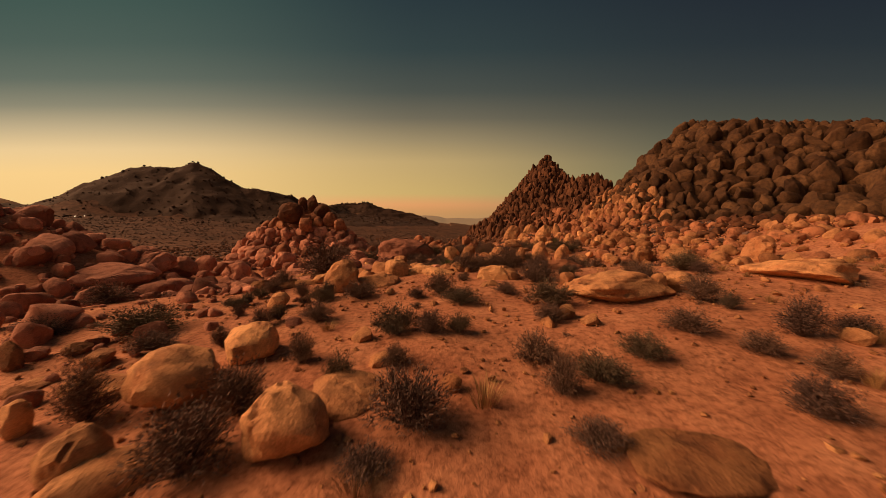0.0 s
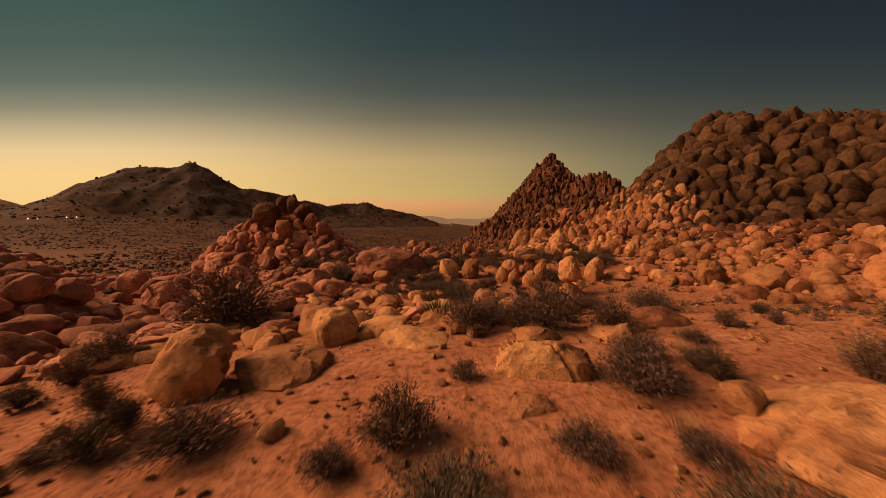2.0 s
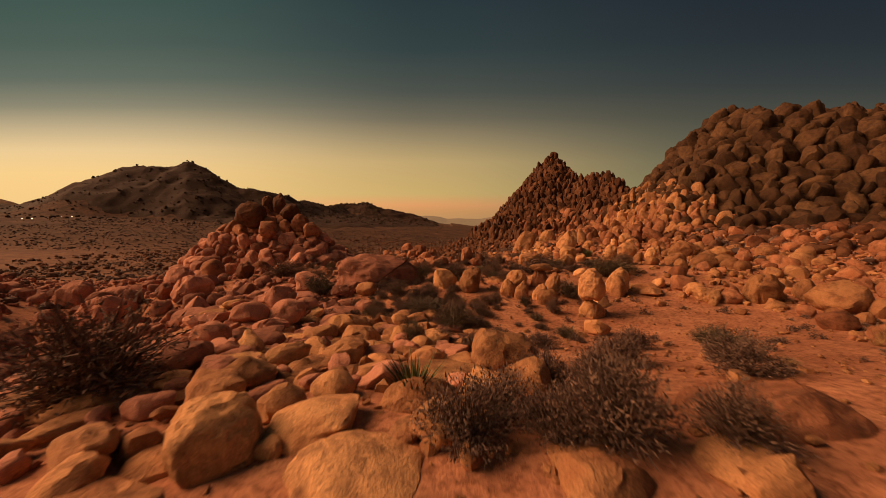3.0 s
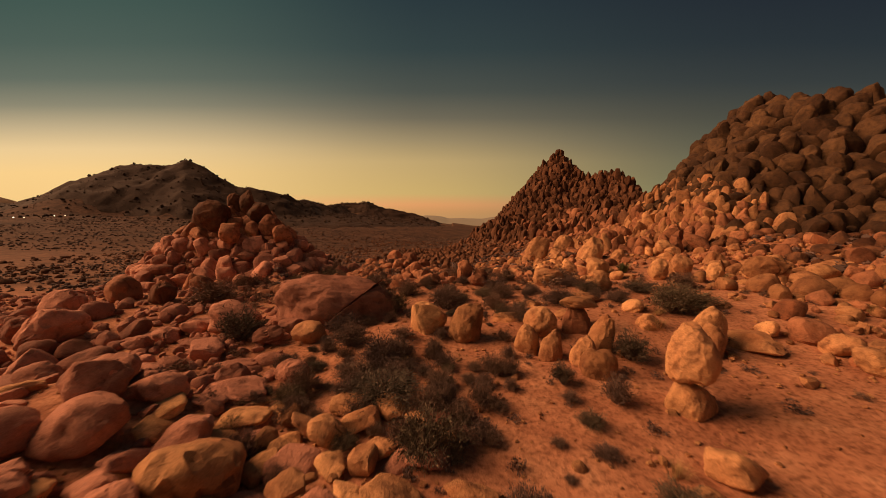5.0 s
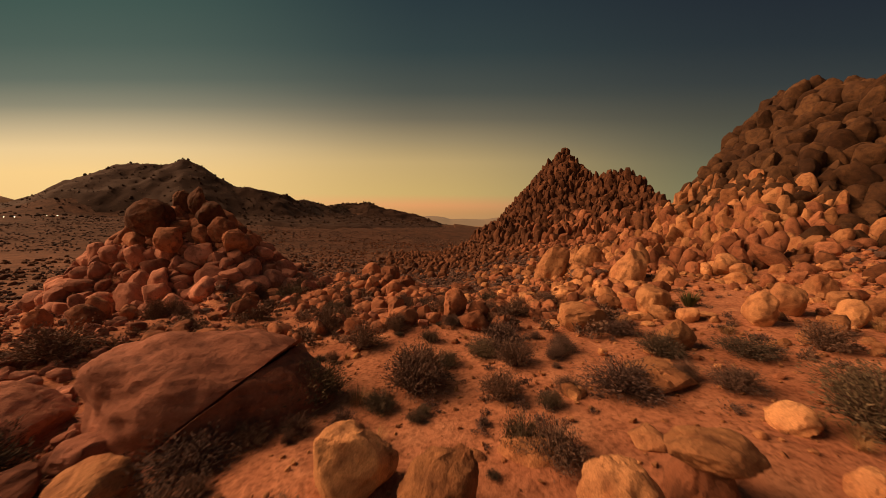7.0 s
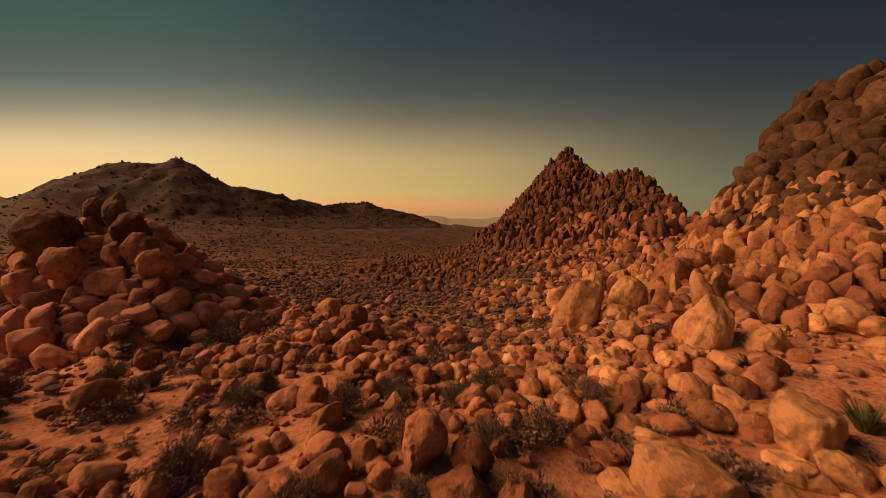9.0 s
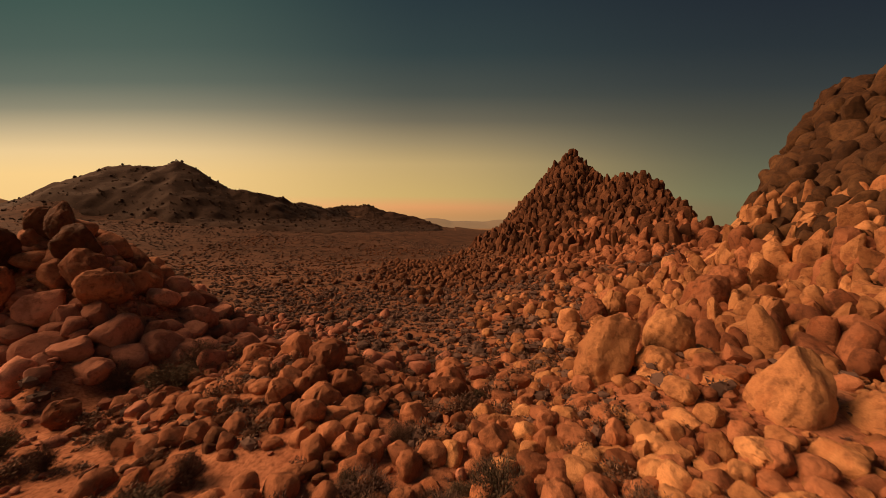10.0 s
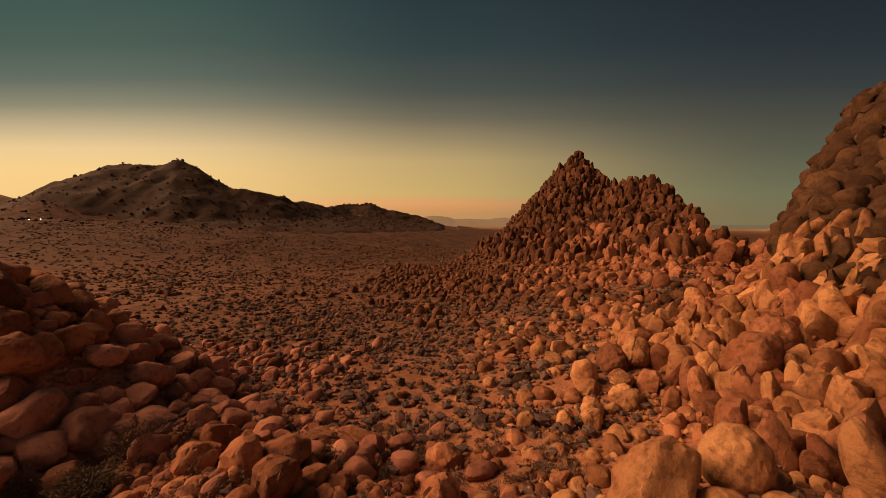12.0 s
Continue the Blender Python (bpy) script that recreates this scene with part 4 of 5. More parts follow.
def rockiness(x, y):
    """How thickly rocks lie: dense on the left rise, in the pile and below the hill, thin on the flat sand."""
    patch = np.clip(0.55 + 1.6 * fbm(x / 11, y / 11, 6.6, 3), 0.05, 1)
    left = np.clip((np.maximum(np.maximum(2.0 - 0.3 * np.clip(y - 26, 0, 60), -3.5), 7.0 - 0.6 * (y - 24)) - x) / 5, 0, 1) * np.clip((y - 21) / 5, 0, 1) * np.clip((66 - y) / 8, 0.55, 1) * np.clip(1.15 - np.clip(-x - 12, 0, 30) / 20 * (y < 48), 0.35, 1)
    start = 0.16 * (y < 24) * np.clip((-x - 3) / 9, 0, 1)
    right = 0.55 * np.clip((x - 8) / 6, 0, 1) * np.clip((y - 36) / 8, 0, 1) * np.clip((y - 55) / 6, 0.28, 1)
    slope = 1.3 * np.clip((x - 6 - 0.5 * np.clip(y - 80, 0, 60)) / 6, 0, 1) * np.clip((y - 63) / 6, 0, 1)
    pile = 0.34 * np.clip((y - 61) / 6, 0, 1) * np.clip((91 - y) / 6, 0, 1)
    foot = 1.1 * np.clip((x - 18) / 9, 0, 1) * np.clip((y - 15) / 12, 0, 1)
    d = np.maximum.reduce([left, start, right, slope, pile, foot])
    return d * patch * (on_hill(x, y) < 0.3) * (foot_zone(x, y) < 0.5)


mid_rocks = pack(free(scatter(36000, -62, 62, 6, 125, rockiness, 0.24, 1.15, 3.2, 0.6, 1.05, 31), 0.75), 0.72)
mid_rocks[:, 2] *= np.where((mid_rocks[:, 0] > 8) & (mid_rocks[:, 0] < 27) & (mid_rocks[:, 1] > 62) & (mid_rocks[:, 1] < 95), 0.72, 1.0)
mid_rocks = mid_rocks[np.argsort(mid_rocks[:, 1])]
mid_rocks[:, 2] *= np.where((mid_rocks[:, 1] > 54) & (mid_rocks[:, 1] < 80) & (mid_rocks[:, 0] < 11), 0.58, 1.0)
near = (mid_rocks[:, 0] > -16) & (mid_rocks[:, 0] < 20) & (mid_rocks[:, 1] < 76) & (mid_rocks[:, 2] > 0.46)
order = np.nonzero(near)[0][:220]
for x, y, s, h in mid_rocks[order].tolist():
    s = s * (0.78 if x < -3 else 1.0)
    boulder(x, y, 2 * s, 1.25 * s * h, tilt=0.25)
rest = np.delete(mid_rocks, order, axis=0)
# west rocks take darker granite, painting in the dimmer left side
west = rest[:, 0] < np.where(rest[:, 1] < 58, -5, 7) + 5 * fbm(rest[:, 0] / 6, rest[:, 1] / 6, 1.1, 2)
rest[:, 2] *= np.where((rest[:, 0] > 14) & (rest[:, 1] < 72), 0.8, 1.0)
brown = ~west & (fbm(rest[:, 0] / 3, rest[:, 1] / 3, 7.3, 2) > np.where(rest[:, 0] > 14, 0.02, 0.14))
rock_field("brown_boulders", rest[brown], RUDDY, "reddish brown boulders scattered among the paler ones", seed=46, category="boulders")
west_or_brown = west | brown
east = ~west_or_brown & (rest[:, 0] > 34 + 4 * fbm(rest[:, 0] / 5, rest[:, 1] / 5, 3.7, 2)) & (rest[:, 1] > 46)
rock_field("east_boulders", rest[east], BROKEN, "brown varnished boulders below the hill", seed=47, category="boulders")
west_or_brown = west_or_brown | east
rock_field("valley_boulders", rest[~west_or_brown], GRANITE, "pale orange granite boulders lying thickly over the slope", seed=4, category="boulders")
rock_field("west_boulders", rest[west], WEATHERED_DIM, "dark reddish weathered boulders lying thickly over the rise, dimness painted in", seed=44, category="boulders", finest=3)
small = free(scatter(24000, -60, 44, 4, 112, lambda x, y: np.maximum(rockiness(x, y), 0.07), 0.08, 0.40, 2.0, 0.5, 0.9, 33), 0.7)
# left stones are dulled in colour the same way
left_side = small[:, 0] < np.where(small[:, 1] < 60, -5, 3)
rock_field("valley_stones", small[~left_side], GRANITE, "small orange stones among the boulders", finest=2, coarse=0.2, seed=5, category="stones")
rock_field("west_stones", small[left_side], WEATHERED_DIM, "small dull reddish stones among the boulders", finest=2, coarse=0.2, seed=58, category="stones")
rock_field("foot_stones", scatter(3600, 20, 70, 68, 126, foot_zone, 0.15, 0.5, 1.6, 0.7, 1.2, 91), GRANITE, "small orange stones wedged between the blocks", finest=2, seed=92, category="stones", sink=0.4)


slabs = pack(free(scatter(900, -14, 3, 22.5, 40, lambda x, y: 0.8 + 0 * x, 0.25, 0.75, 1.5, 0.3, 0.55, 181), 0.7), 0.72)
for k, mat, words in ((0, WEATHERED_DIM, "flat dull reddish slab on the rocky rise"), (1, GRANITE, "flat pale slab on the rocky rise")):
    rock_things("flat_boulder", slabs[k:150:2], mat, words, "slabs of the rise", tilt=0.2, sink=0.2, seed=105 + k, square=0.55, stretch=0.4)


def pile_zone(x, y):
    return np.clip((y - 59) / 4, 0, 1) * np.clip((91 - y) / 6, 0, 1) * np.clip((x + 19) / 6, 0, 1) * np.clip((15 - x) / 5, 0, 1) * np.clip(0.4 + 1.7 * fbm(x / 6, y / 6, 2.9, 2), 0.05, 1)


pile = pack(free(scatter(5200, -20, 15, 58, 104, pile_zone, 0.18, 0.7, 2.2, 0.6, 1.1, 18), 0.85), 0.7)
rock_things("pile_boulder", pile[:90], RUDDY, "reddish brown boulder in the valley's heap", "boulders of the heap", seed=104, square=0.64, cuts=7)
rock_field("pile_boulders", pile[90:], RUDDY, "heap of reddish brown boulders in the valley", seed=57, category="boulders", square=0.6, cuts=8, finest=3)
mound = pack(scatter(6000, -58, -14, 58, 112, lambda x, y: (ridge(x, y, LEFT_MOUND, 0.6) > -2.2) * 1.0, 0.3, 1.6, 3.0, 0.65, 1.2, 13), 0.66)
# mound's shaded top is painted in: darker rock here and on its crown
upper = height(mound[:, 0], mound[:, 1]) + 1.5 * fbm(mound[:, 0] / 4, mound[:, 1] / 4, 5.1, 2) > 1.2
# ---- the low heap below the mound and the blocks that lie thickly at the outcrop's foot ----
def low_heap(x, y):
    return np.clip(1.25 - np.hypot((x + 2.5) / 7.0, (y - 75) / 9.0), 0, 1) * np.clip(0.7 + 1.6 * fbm(x / 3, y / 3, 4.2, 2), 0, 1)


def outcrop_foot(x, y):
    return np.clip(1.6 - 1.2 * np.hypot((x - 13) / 6.5, (y - 70) / 6.5), 0, 1)


heap = pack(free(scatter(2600, -12, 6, 64, 88, low_heap, 0.26, 0.72, 1.7, 0.7, 1.05, 211), 0.5), 0.68)
rock_things("heap_boulder", heap[:90], RUDDY, "reddish boulder heaped with others above the valley", "boulders of the low heap", sink=0.36, seed=212, square=0.8, cuts=5)
rock_field("heap_stones", heap[90:], BROKEN, "small dark brown boulders filling the low heap", seed=213, category="boulders")
blocks = pack(free(scatter(1800, 5, 21, 62, 79, outcrop_foot, 0.22, 0.72, 1.8, 0.7, 1.1, 214), 0.5), 0.68)
clear = np.array([(g[0], g[1], g[4]) for g in GREAT])
blocks = blocks[(np.hypot(blocks[:, 0, None] - clear[:, 0], blocks[:, 1, None] - clear[:, 1] + 0.6) > 0.5 * clear[:, 2] + 0.6 * blocks[:, 2, None]).all(axis=1)]
for k, (mat, words) in enumerate(((GRANITE, "pale orange block at the foot of the outcrop"), (RUDDY, "reddish upright block at the foot of the outcrop"))):
    rock_things("outcrop_block", blocks[k:90:2], mat, words, "blocks of the outcrop", tilt=0.3, sink=0.42, seed=215 + k, square=0.66, cuts=6)
rock_field("outcrop_stones", blocks[90:], RUDDY, "reddish stones between the blocks of the outcrop", seed=217, category="boulders")


rock_things("mound_boulder", mound[upper][:60], RUDDY, "dark brown boulder heaped on the mound", "boulders of the mound", sink=0.25, seed=102, square=0.7)
rock_things("mound_boulder", mound[~upper][:60], WEATHERED_DIM, "reddish brown boulder at the foot of the mound", "boulders of the mound", sink=0.28, seed=103, square=0.7)
rock_field("mound_boulders", mound[upper][60:], RUDDY, "mound of dark brown granite boulders", seed=3, category="boulder mound", sink=0.25)
rock_field("mound_rubble", mound[~upper][60:], WEATHERED_DIM, "reddish brown boulders strewn round the mound", seed=93, category="boulder mound", sink=0.3)
# the great dark boulder and its neighbours that crown the mound
for row in ((-36.6, 86.4, 3.0, 8.4, 6.0, 0.8, 0, 0, 871, 0.1, BROKEN, 0.85, 2, "great dark round boulder near the top of the mound"),
            (-32.4, 90.0, 6.0, 10.4, 3.2, 0.8, 10, 0, 872, 0.2, BROKEN, 0.7, 4, "dark pointed boulder on top of the mound"),
            (-29.6, 88.6, 4.0, 8.2, 4.4, 0.8, -8, 20, 873, 0.1, BROKEN, 0.7, 4, "dark blocky boulder on top of the mound"),
            (-35.0, 90.5, 6.0, 9.8, 3.0, 0.8, -12, 60, 874, 0.2, BROKEN, 0.7, 4, "dark leaning boulder on top of the mound"),
            (-27.0, 86.6, 2.2, 6.0, 3.6, 0.8, 6, 0, 875, 0.1, RUDDY, 0.75, 4, "dark boulder on the mound's shoulder"),
            (-24.6, 85.4, 1.0, 4.4, 3.4, 0.8, 0, 50, 876, 0.1, RUDDY, 0.75, 4, "dark boulder on the mound's shoulder"),
            (-31.8, 83.4, 1.2, 4.6, 3.4, 0.8, 0, 50, 877, 0.1, RUDDY, 0.8, 3, "reddish boulder on the slope of the mound")):
    great_boulder(*row)
rock_field("outcrop_boulders", pack(scatter(1200, -75, -26, 14, 66, lambda x, y: (ridge(x, y, NEAR_LEFT, 0.42) > -1.0) * 1.0, 0.35, 1.3, 2.0, 0.6, 1.0, 15), 0.75), WEATHERED_DIM, "dark boulders on the low outcrop", seed=7, category="boulders")


def plain_keep(x, y):
    return np.clip(0.45 + 1.2 * fbm(x / 25, y / 25, 7.7, 3), 0.1, 1) * (on_peak(x, y) < 0.4) * (on_hill(x, y) < 0.3)


rock_field("plain_rocks", scatter(9000, -190, 60, 108, 420, plain_keep, 0.3, 1.2, 3.0, 0.5, 0.9, 34), BROKEN, "brown rocks strewn over the valley floor", seed=6)
rock_field("pebbles", scatter(9000, -14, 20, 2, 60, lambda x, y: 0.6 + 0 * x, 0.02, 0.11, 2.0, 0.5, 0.8, 35), GRANITE, finest=1, label="pebbles and gravel lying on the sand", seed=8, category="pebbles", sink=0.2)


def far_rock(x, y):
    return np.clip((height(x, y) - 2) / 10, 0, 1)


# ---- desert plants ----
def blades(r, n, spread, tall, wide, lean, droop=0.3):
    """Thin pointed blades rising from the base."""
    vs, fs = [], []
    for k in range(n):
        a, q = r.uniform(0, 6.28), r.uniform(0, 1) ** 0.6
        root = np.array((math.cos(a) * spread * 0.35 * q, math.sin(a) * spread * 0.35 * q, 0))
        out = np.array((math.cos(a), math.sin(a), 0))
        h = tall * r.uniform(0.6, 1.0)
        midp = root + out * lean * h * q * 0.5 + (0, 0, h * 0.6)
        tip = root + out * lean * h * q * (1 + droop) + (0, 0, h)
        side = np.array((-out[1], out[0], 0)) * wide / 2
        b = len(vs)
        vs += [root - side, root + side, midp + side * 0.8, midp - side * 0.8, tip]
        fs += [(b, b + 1, b + 2), (b, b + 2, b + 3), (b + 3, b + 2, b + 4)]
    return np.array(vs), np.array(fs)


def bush(seed, stems=46, leaves=620, leaf=0.05, slim=0.16):
    """Stems that fan out from one root, and small leaves along their outer halves; one metre wide."""
    r = np.random.default_rng(seed)
    sv, sf, lv, lf = [], [], [], []
    tips = []
    for k in range(stems):
        a, up = r.uniform(0, 6.28), math.asin(r.uniform(0.08, 1.0))
        top = np.array((0.52 * math.cos(up) * math.cos(a), 0.52 * math.cos(up) * math.sin(a), 0.12 + 0.66 * math.sin(up)))
        top *= r.uniform(0.72, 1.12)
        kink = top * 0.5 + r.normal(size=3) * 0.04 + (0, 0, 0.05)
        pts = [np.array((0.05 * math.cos(a), 0.05 * math.sin(a), -0.04)), kink, top]
        tips.append(pts)
        for p0, p1, w0, w1 in ((pts[0], pts[1], 0.014, 0.009), (pts[1], pts[2], 0.009, 0.003)):
            b = len(sv)
            u = np.array((-math.sin(a), math.cos(a), 0))
            v = np.cross((p1 - p0) / np.linalg.norm(p1 - p0), u)
            for p, w in ((p0, w0), (p1, w1)):
                for j in range(3):
                    sv.append(p + w * (math.cos(j * 2.094) * u + math.sin(j * 2.094) * v))
            for j in range(3):
                j2 = (j + 1) % 3
                sf += [(b + j, b + j2, b + 3 + j2), (b + j, b + 3 + j2, b + 3 + j)]
    for k in range(leaves):
        pts = tips[r.integers(stems)]
        t = r.uniform(-0.35, 1.0)
        p = pts[1] * (1 - t) + pts[2] * t + r.normal(size=3) * 0.065
        d = (pts[2] - pts[1]) / np.linalg.norm(pts[2] - pts[1]) + r.normal(size=3) * 0.55
        d /= np.linalg.norm(d)
        s = np.cross(d, r.normal(size=3))
        s /= np.linalg.norm(s)
        length = leaf * r.uniform(0.7, 1.7)
        b = len(lv)
        lv += [p - s * length * slim, p + s * length * slim, p + d * length]
        lf += [(b, b + 1, b + 2)]
    return np.array(sv), np.array(sf), np.array(lv), np.array(lf)


BUSHES = []
for k in range(8):
    sv, sf, lv, lf = bush(900 + k, stems=60 + 3 * k, leaves=3600 + 90 * k, leaf=0.047, slim=0.15)
    BUSHES.append((mesh_of("stems", sv, sf, TWIG), mesh_of("foliage", lv, lf, (LEAF, LEAF, SAGE, LEAF, LEAF, SAGE, LEAF, LEAF)[k], False)))
TUFTS = [mesh_of("grass_tuft", *blades(np.random.default_rng(950 + k), 150, 1.0, 0.7, 0.014, 0.75), STRAW, False) for k in range(3)]
SPIKES = mesh_of("yucca_leaves", *blades(np.random.default_rng(960), 90, 0.5, 0.75, 0.045, 0.9, 0.05), YUCCA, False)


def shrub(x, y, wide, tall, kind=None):
    k = PICK.integers(len(BUSHES)) if kind is None else kind
    stems, leaves = BUSHES[k]
    ob = new("shrub", stems)
    tall = max(tall, 0.4 * wide)
    ob.matrix_world = Matrix.LocRotScale((x, y, float(height(x, y)) + 0.02), Euler((0, 0, PICK.uniform(0, 6.28))), (wide, wide * PICK.uniform(0.85, 1.15), tall * 1.25))
    fo = new("foliage", leaves)
    fo.parent = ob
    return tagged(ob, "low grey-green desert shrub with thin dry stems" if k in (2, 5) else "dark twiggy desert shrub growing from the sand", "shrub", "desert shrubs")


for x, y, wide, tall in HERO_SHRUBS:
    shrub(x, y, wide * 1.1, min(tall, 1.5 * wide))


for x, y, wide, tall in ((4.6, 24.0, 1.8, 1.2), (3.6, 25.0, 1.5, 1.0), (2.3, 23.3, 1.5, 1.0), (3.0, 22.3, 1.3, 0.9), (5.2, 25.6, 1.6, 1.1), (9.4, 26.2, 1.9, 1.2), (3.4, 27.5, 1.4, 0.9), (7.0, 28.0, 1.6, 1.0), (11.0, 28.5, 1.7, 1.1), (2.2, 30.0, 1.3, 0.9), (9.0, 31.0, 1.5, 0.9), (5.5, 32.0, 1.4, 0.8), (12.5, 31.5, 1.5, 0.9), (1.0, 33.2, 1.2, 0.8), (4.0, 35.0, 1.3, 0.8), (7.5, 35.0, 1.2, 0.7)):
    shrub(x, y, wide, tall)


for x, y, s, h in scatter(70, -1, 8, 67, 80, lambda x, y: 0.9 + 0 * x, 0.35, 0.75, 1.2, 0.6, 0.9, 218)[:34].tolist():
    shrub(x, y, 2 * s, 1.5 * s * h)


def plant(name, me, x, y, wide, tall, label, category, group):
    ob = new(name, me)
    ob.matrix_world = Matrix.LocRotScale((x, y, float(height(x, y)) + 0.0), Euler((0, 0, PICK.uniform(0, 6.28))), (wide, wide, tall))
    return tagged(ob, label, category, group)


for x, y, s in ((-1.75, 3.9, 1.0), (-0.9, 3.3, 0.8), (19.6, 62.6, 1.5), (0.4, 24.6, 1.3)):
    plant("yucca", SPIKES, x, y, s, s, "spiky green yucca with stiff pointed leaves", "yucca", "yuccas")
for k, (x, y, s, h, *_) in enumerate(scatter(60, -8, 26, 4, 60, lambda x, y: 1.0 - rockiness(x, y), 0.5, 1.1, 1.5, 0.7, 1.1, 61)):
    plant("grass_tuft", TUFTS[k % 3], float(x), float(y), float(s), float(s * h), "dry straw-coloured bunch of desert grass", "grass tuft", "dry grass tufts")


def shrubbiness(x, y):
    return np.clip(0.5 + 1.5 * fbm(x / 7, y / 7, 9.9, 3), 0.03, 1) * (on_hill(x, y) < 0.2) * (on_peak(x, y) < 0.5)


extra = free(scatter(1200, -30, 36, 10, 84, lambda x, y: shrubbiness(x, y) * (1.15 - rockiness(x, y)), 0.18, 0.5, 1.6, 0.6, 0.9, 62), 0.9)[:170]
extra = np.concatenate([extra, free(scatter(420, -18, 3, 36, 64, shrubbiness, 0.25, 0.65, 1.5, 0.6, 0.95, 173), 0.55)[:110], free(scatter(900, -16, 14, 54, 92, shrubbiness, 0.35, 0.95, 1.5, 0.55, 0.9, 73), 0.5)[:260]])
extra = extra[np.argsort(np.hypot(extra[:, 0] - 3, 0.5 * (extra[:, 1] - 45)))]
for x, y, s, h in free(scatter(90, -6, 4.5, 36.5, 46, lambda x, y: 0.8 + 0 * x, 0.3, 0.75, 1.2, 0.65, 0.95, 183), 0.7)[:46].tolist() + extra[:64].tolist():
    shrub(x, y, 2 * s, 1.5 * s * h)


def shrub_field(name, spots, seed, label, leaves=34, leaf=0.34, core=0):
    """Far shrubs as one mesh of small leafy clumps; core: the fineness of the dense inner tangle of twigs."""
    r = np.random.default_rng(seed)
    kinds = []
    for k in range(8):
        _, _, lv, lf = bush(980 + k, stems=18, leaves=leaves, leaf=leaf, slim=0.3)
        if core:
            v, f = ICO[core]
            v = v * (0.36, 0.36, 0.33) * r.uniform(0.6, 1.25, (len(v), 1)) + (0, 0, 0.27)
            lf = np.concatenate([f, lf + len(v)])
            lv = np.concatenate([v, lv])
        kinds.append((lv, lf))
    vs, fs, n = [], [], 0
    zs = surface(spots[:, 0], spots[:, 1])
    for (x, y, s, h), z in zip(spots, zs):
        v, f = kinds[r.integers(8)]
        w = v * (2 * s, 2 * s * r.uniform(0.7, 1.2), 2.0 * s * h) @ turn(0, 0, r.uniform(0, 6.28)).T + (x, y, z - 0.05)
        vs.append(w), fs.append(f + n)
        n += len(v)
    return tagged(new(name, mesh_of(name, np.concatenate(vs), np.concatenate(fs), LEAF, False)), label, "shrubs", kind="stuff")


shrub_field("scattered_shrubs", extra[64:], 78, "dark twiggy shrubs scattered between the boulders", 420, 0.08, 0)
shrub_field("brush", free(scatter(1300, -26, 32, 22, 92, lambda x, y: shrubbiness(x, y) * (1.2 - rockiness(x, y)), 0.16, 0.42, 1.4, 0.6, 0.9, 76), 0.85), 77, "small dry brush dotted over the sand", 240, 0.09, 0)
shrub_field("valley_shrubs", scatter(5200, -70, 46, 44, 130, lambda x, y: 0.75 * shrubbiness(x, y) * ((y > 70) | (x < -24) | (x > 32)) * np.where((x < -20) & (y < 100), 0.4, 1.0), 0.3, 0.8, 1.6, 0.6, 0.95, 63), 64, "dark shrubs dotted between the rocks", 40, 0.13, 1)
def wash(x, y):
    """The open valley floor between the boulder piles and the foot of the peak."""
    return np.clip((y - 85) / 6, 0, 1) * np.clip((26 + 0.25 * (y - 100) - x) / 8, 0, 1) * np.clip(0.75 + 1.3 * fbm(x / 8, y / 8, 9.4, 3), 0.15, 1) * (ridge(x, y, LEFT_MOUND, 0.6) < 0)


shrub_field("wash_shrubs", scatter(4600, -60, 34, 84, 165, wash, 0.25, 1.25, 2.6, 0.45, 0.9, 163), 164, "dark shrubs crowding the valley floor", 40, 0.13, 1)
rock_field("wash_rocks", scatter(1500, -45, 34, 86, 165, wash, 0.15, 0.7, 3.0, 0.5, 0.9, 165), RUDDY, "small reddish rocks strewn over the valley floor", seed=166, finest=2)
shrub_field("plain_shrubs", scatter(12000, -150, 110, 100, 240, lambda x, y: np.clip(1.5 * shrubbiness(x, y), 0.1, 1), 0.3, 0.95, 2.0, 0.55, 0.9, 65), 66, "dark shrubs dotted over the valley floor", 10, 0.18, 1)
shrub_field("plain_brush", scatter(7500, -420, 40, 240, 470, lambda x, y: np.clip(1.5 * shrubbiness(x, y), 0.1, 1), 0.6, 1.7, 1.8, 0.45, 0.75, 85), 86, "dark brush covering the plain below the hills", 2, 0.2, 1)


far_spots = scatter(8000, -760, 0, 400, 1150, lambda x, y: np.clip(1.4 * shrubbiness(x, y), 0, 1), 0.6, 1.3, 1.5, 0.5, 0.9, 67)
shrub_field("hillside_shrubs", far_spots, 68, "dark brush covering the far hillsides", 2, 0.3, 1)
rock_field("hillside_rocks", scatter(6000, -760, 0, 420, 1120, far_rock, 0.6, 2.2, 2.6, 0.6, 1.0, 69), BACKLIT_HILL, "dark rocks studding the far hillsides", seed=9)


def far_crest(x, y):
    return np.maximum((ridge(x, y, MID_RIDGE, 0.6) > ridge(x, y, MID_RIDGE, 0.0) - 9) * 1.0, 0.7 * (ridge(x, y, LEFT_HILL, 0.6) > ridge(x, y, LEFT_HILL, 0.0) - 6))


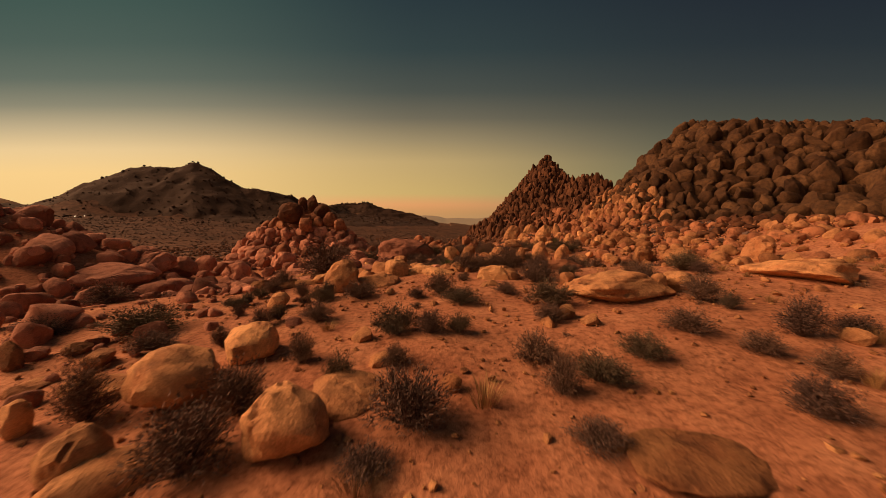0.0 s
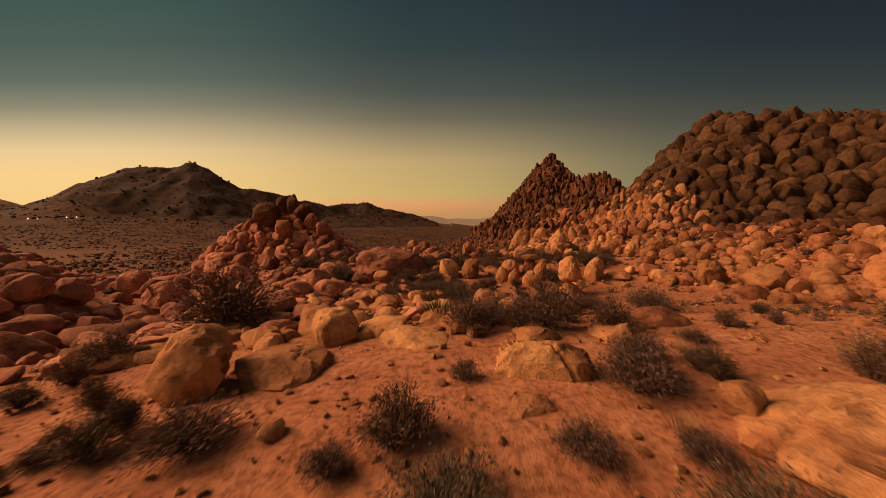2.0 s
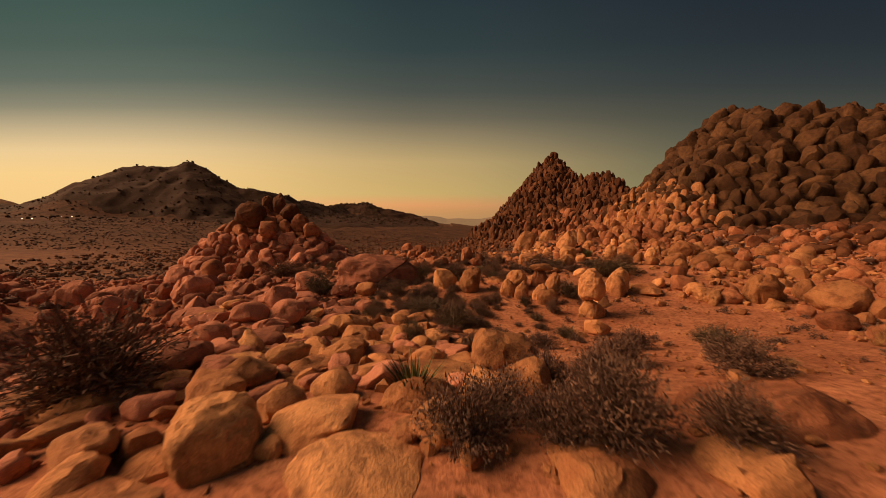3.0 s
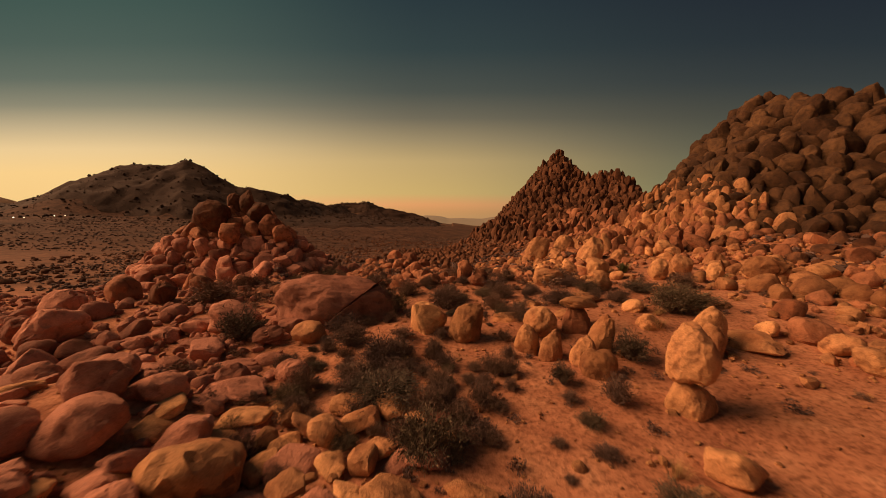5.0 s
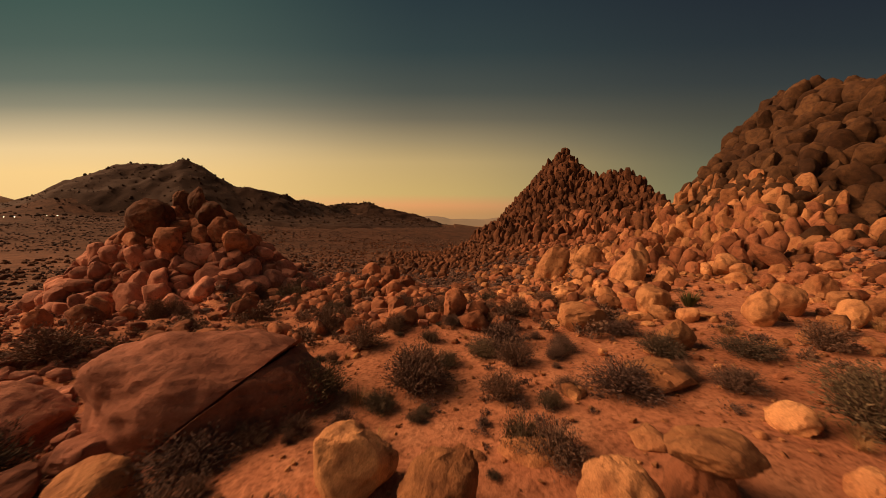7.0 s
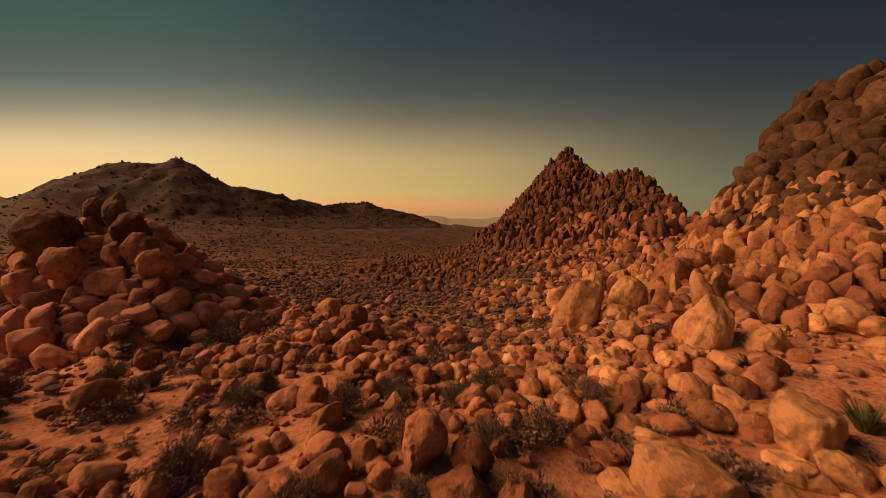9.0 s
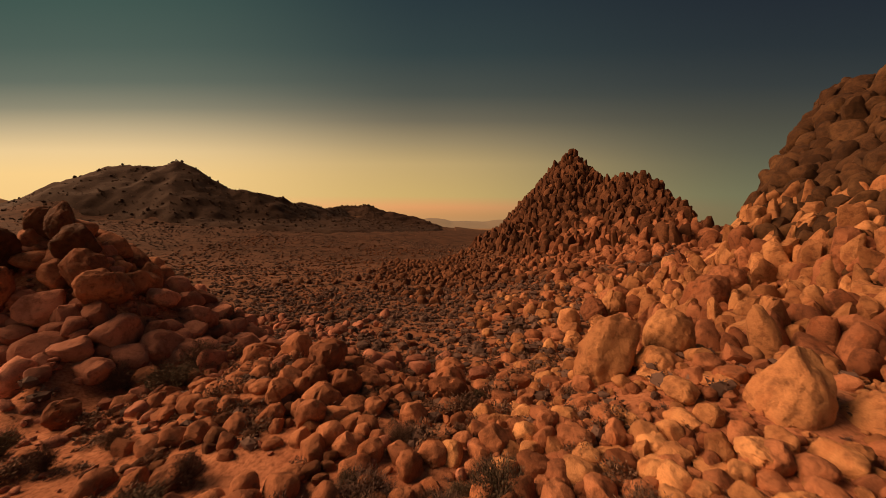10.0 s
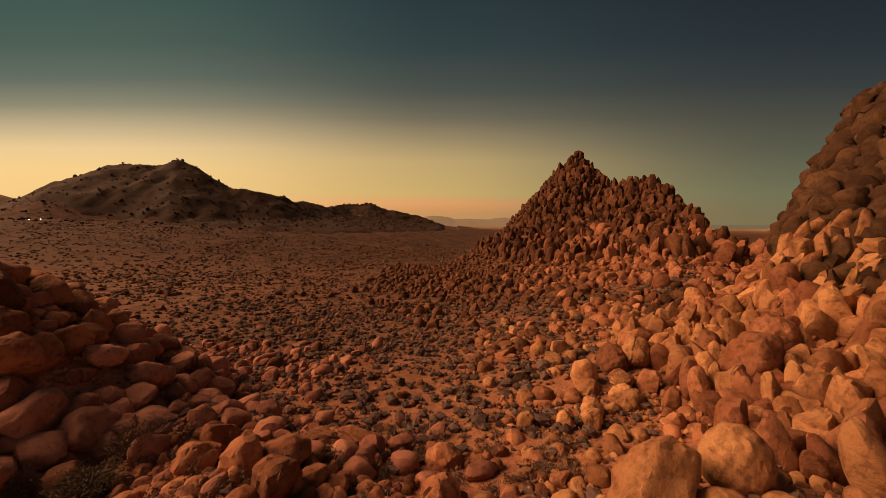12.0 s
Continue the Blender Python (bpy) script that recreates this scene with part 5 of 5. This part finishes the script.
rock_field("crest_rocks", scatter(9000, -720, 0, 540, 1120, far_crest, 1.4, 3.8, 2.0, 0.6, 1.1, 169), BACKLIT_HILL, "dark crags along the far hills' crest", seed=170)
rock_field("standing_slabs", pack(scatter(900, 27, 50, 80, 108, lambda x, y: 0.8 + 0 * x, 0.5, 1.0, 1.5, 1.6, 3.0, 71), 0.7), GRANITE, "upright pale slabs leaning in rows below the hill", seed=72, category="boulders", tilt=0.22, square=0.55, sink=0.3)


def apron(x, y):
    return np.clip((ridge(x, y, PEAK_FOOT, 0.22) + 14) / 10, 0, 1) * (on_peak(x, y) < 0.6) * (on_hill(x, y) < 0.3)


apron_rocks = pack(scatter(15000, -30, 130, 106, 300, apron, 0.25, 1.5, 4.0, 0.6, 1.5, 74), 0.8)
warm = apron_rocks[:, 0] > 26 + 40 * fbm(apron_rocks[:, 0] / 3, apron_rocks[:, 1] / 3, 2.2, 2) + 0.12 * (apron_rocks[:, 1] - 106)
rock_field("saddle_boulders", apron_rocks[warm], RUDDY, "orange boulders strewn over the saddle below the peak", seed=79, category="rocks", finest=3)
rock_field("peak_apron", apron_rocks[~warm], BROKEN, "reddish rubble strewn below the rocky peak", seed=75, category="rocks", finest=3)


# ---- yard lamps of a far homestead ----
def yard_lamp(x, y):
    z = float(height(x, y))
    base = new("yard_lamp")
    base.location = (x, y, z)
    tagged(base, "small lit yard lamp on a thin pole far off", "lamp", "far yard lamps")
    bm = bmesh.new()
    bmesh.ops.create_cone(bm, cap_ends=True, segments=8, radius1=0.09, radius2=0.06, depth=2.6, matrix=Matrix.Translation((0, 0, 1.3)))
    me = bpy.data.meshes.new("pole")
    bm.to_mesh(me), bm.free()
    me.materials.append(TWIG)
    new("pole", me).parent = base
    v, f = ICO[3]
    head = new("lamp_head", mesh_of("lamp_head", v * (0.42, 0.42, 0.36) + (0, 0, 2.7), f, LAMP))
    head.parent = base


for x, y in ((-439, 430), (-431, 434), (-448, 408), (-452, 402)):
    yard_lamp(x, y)
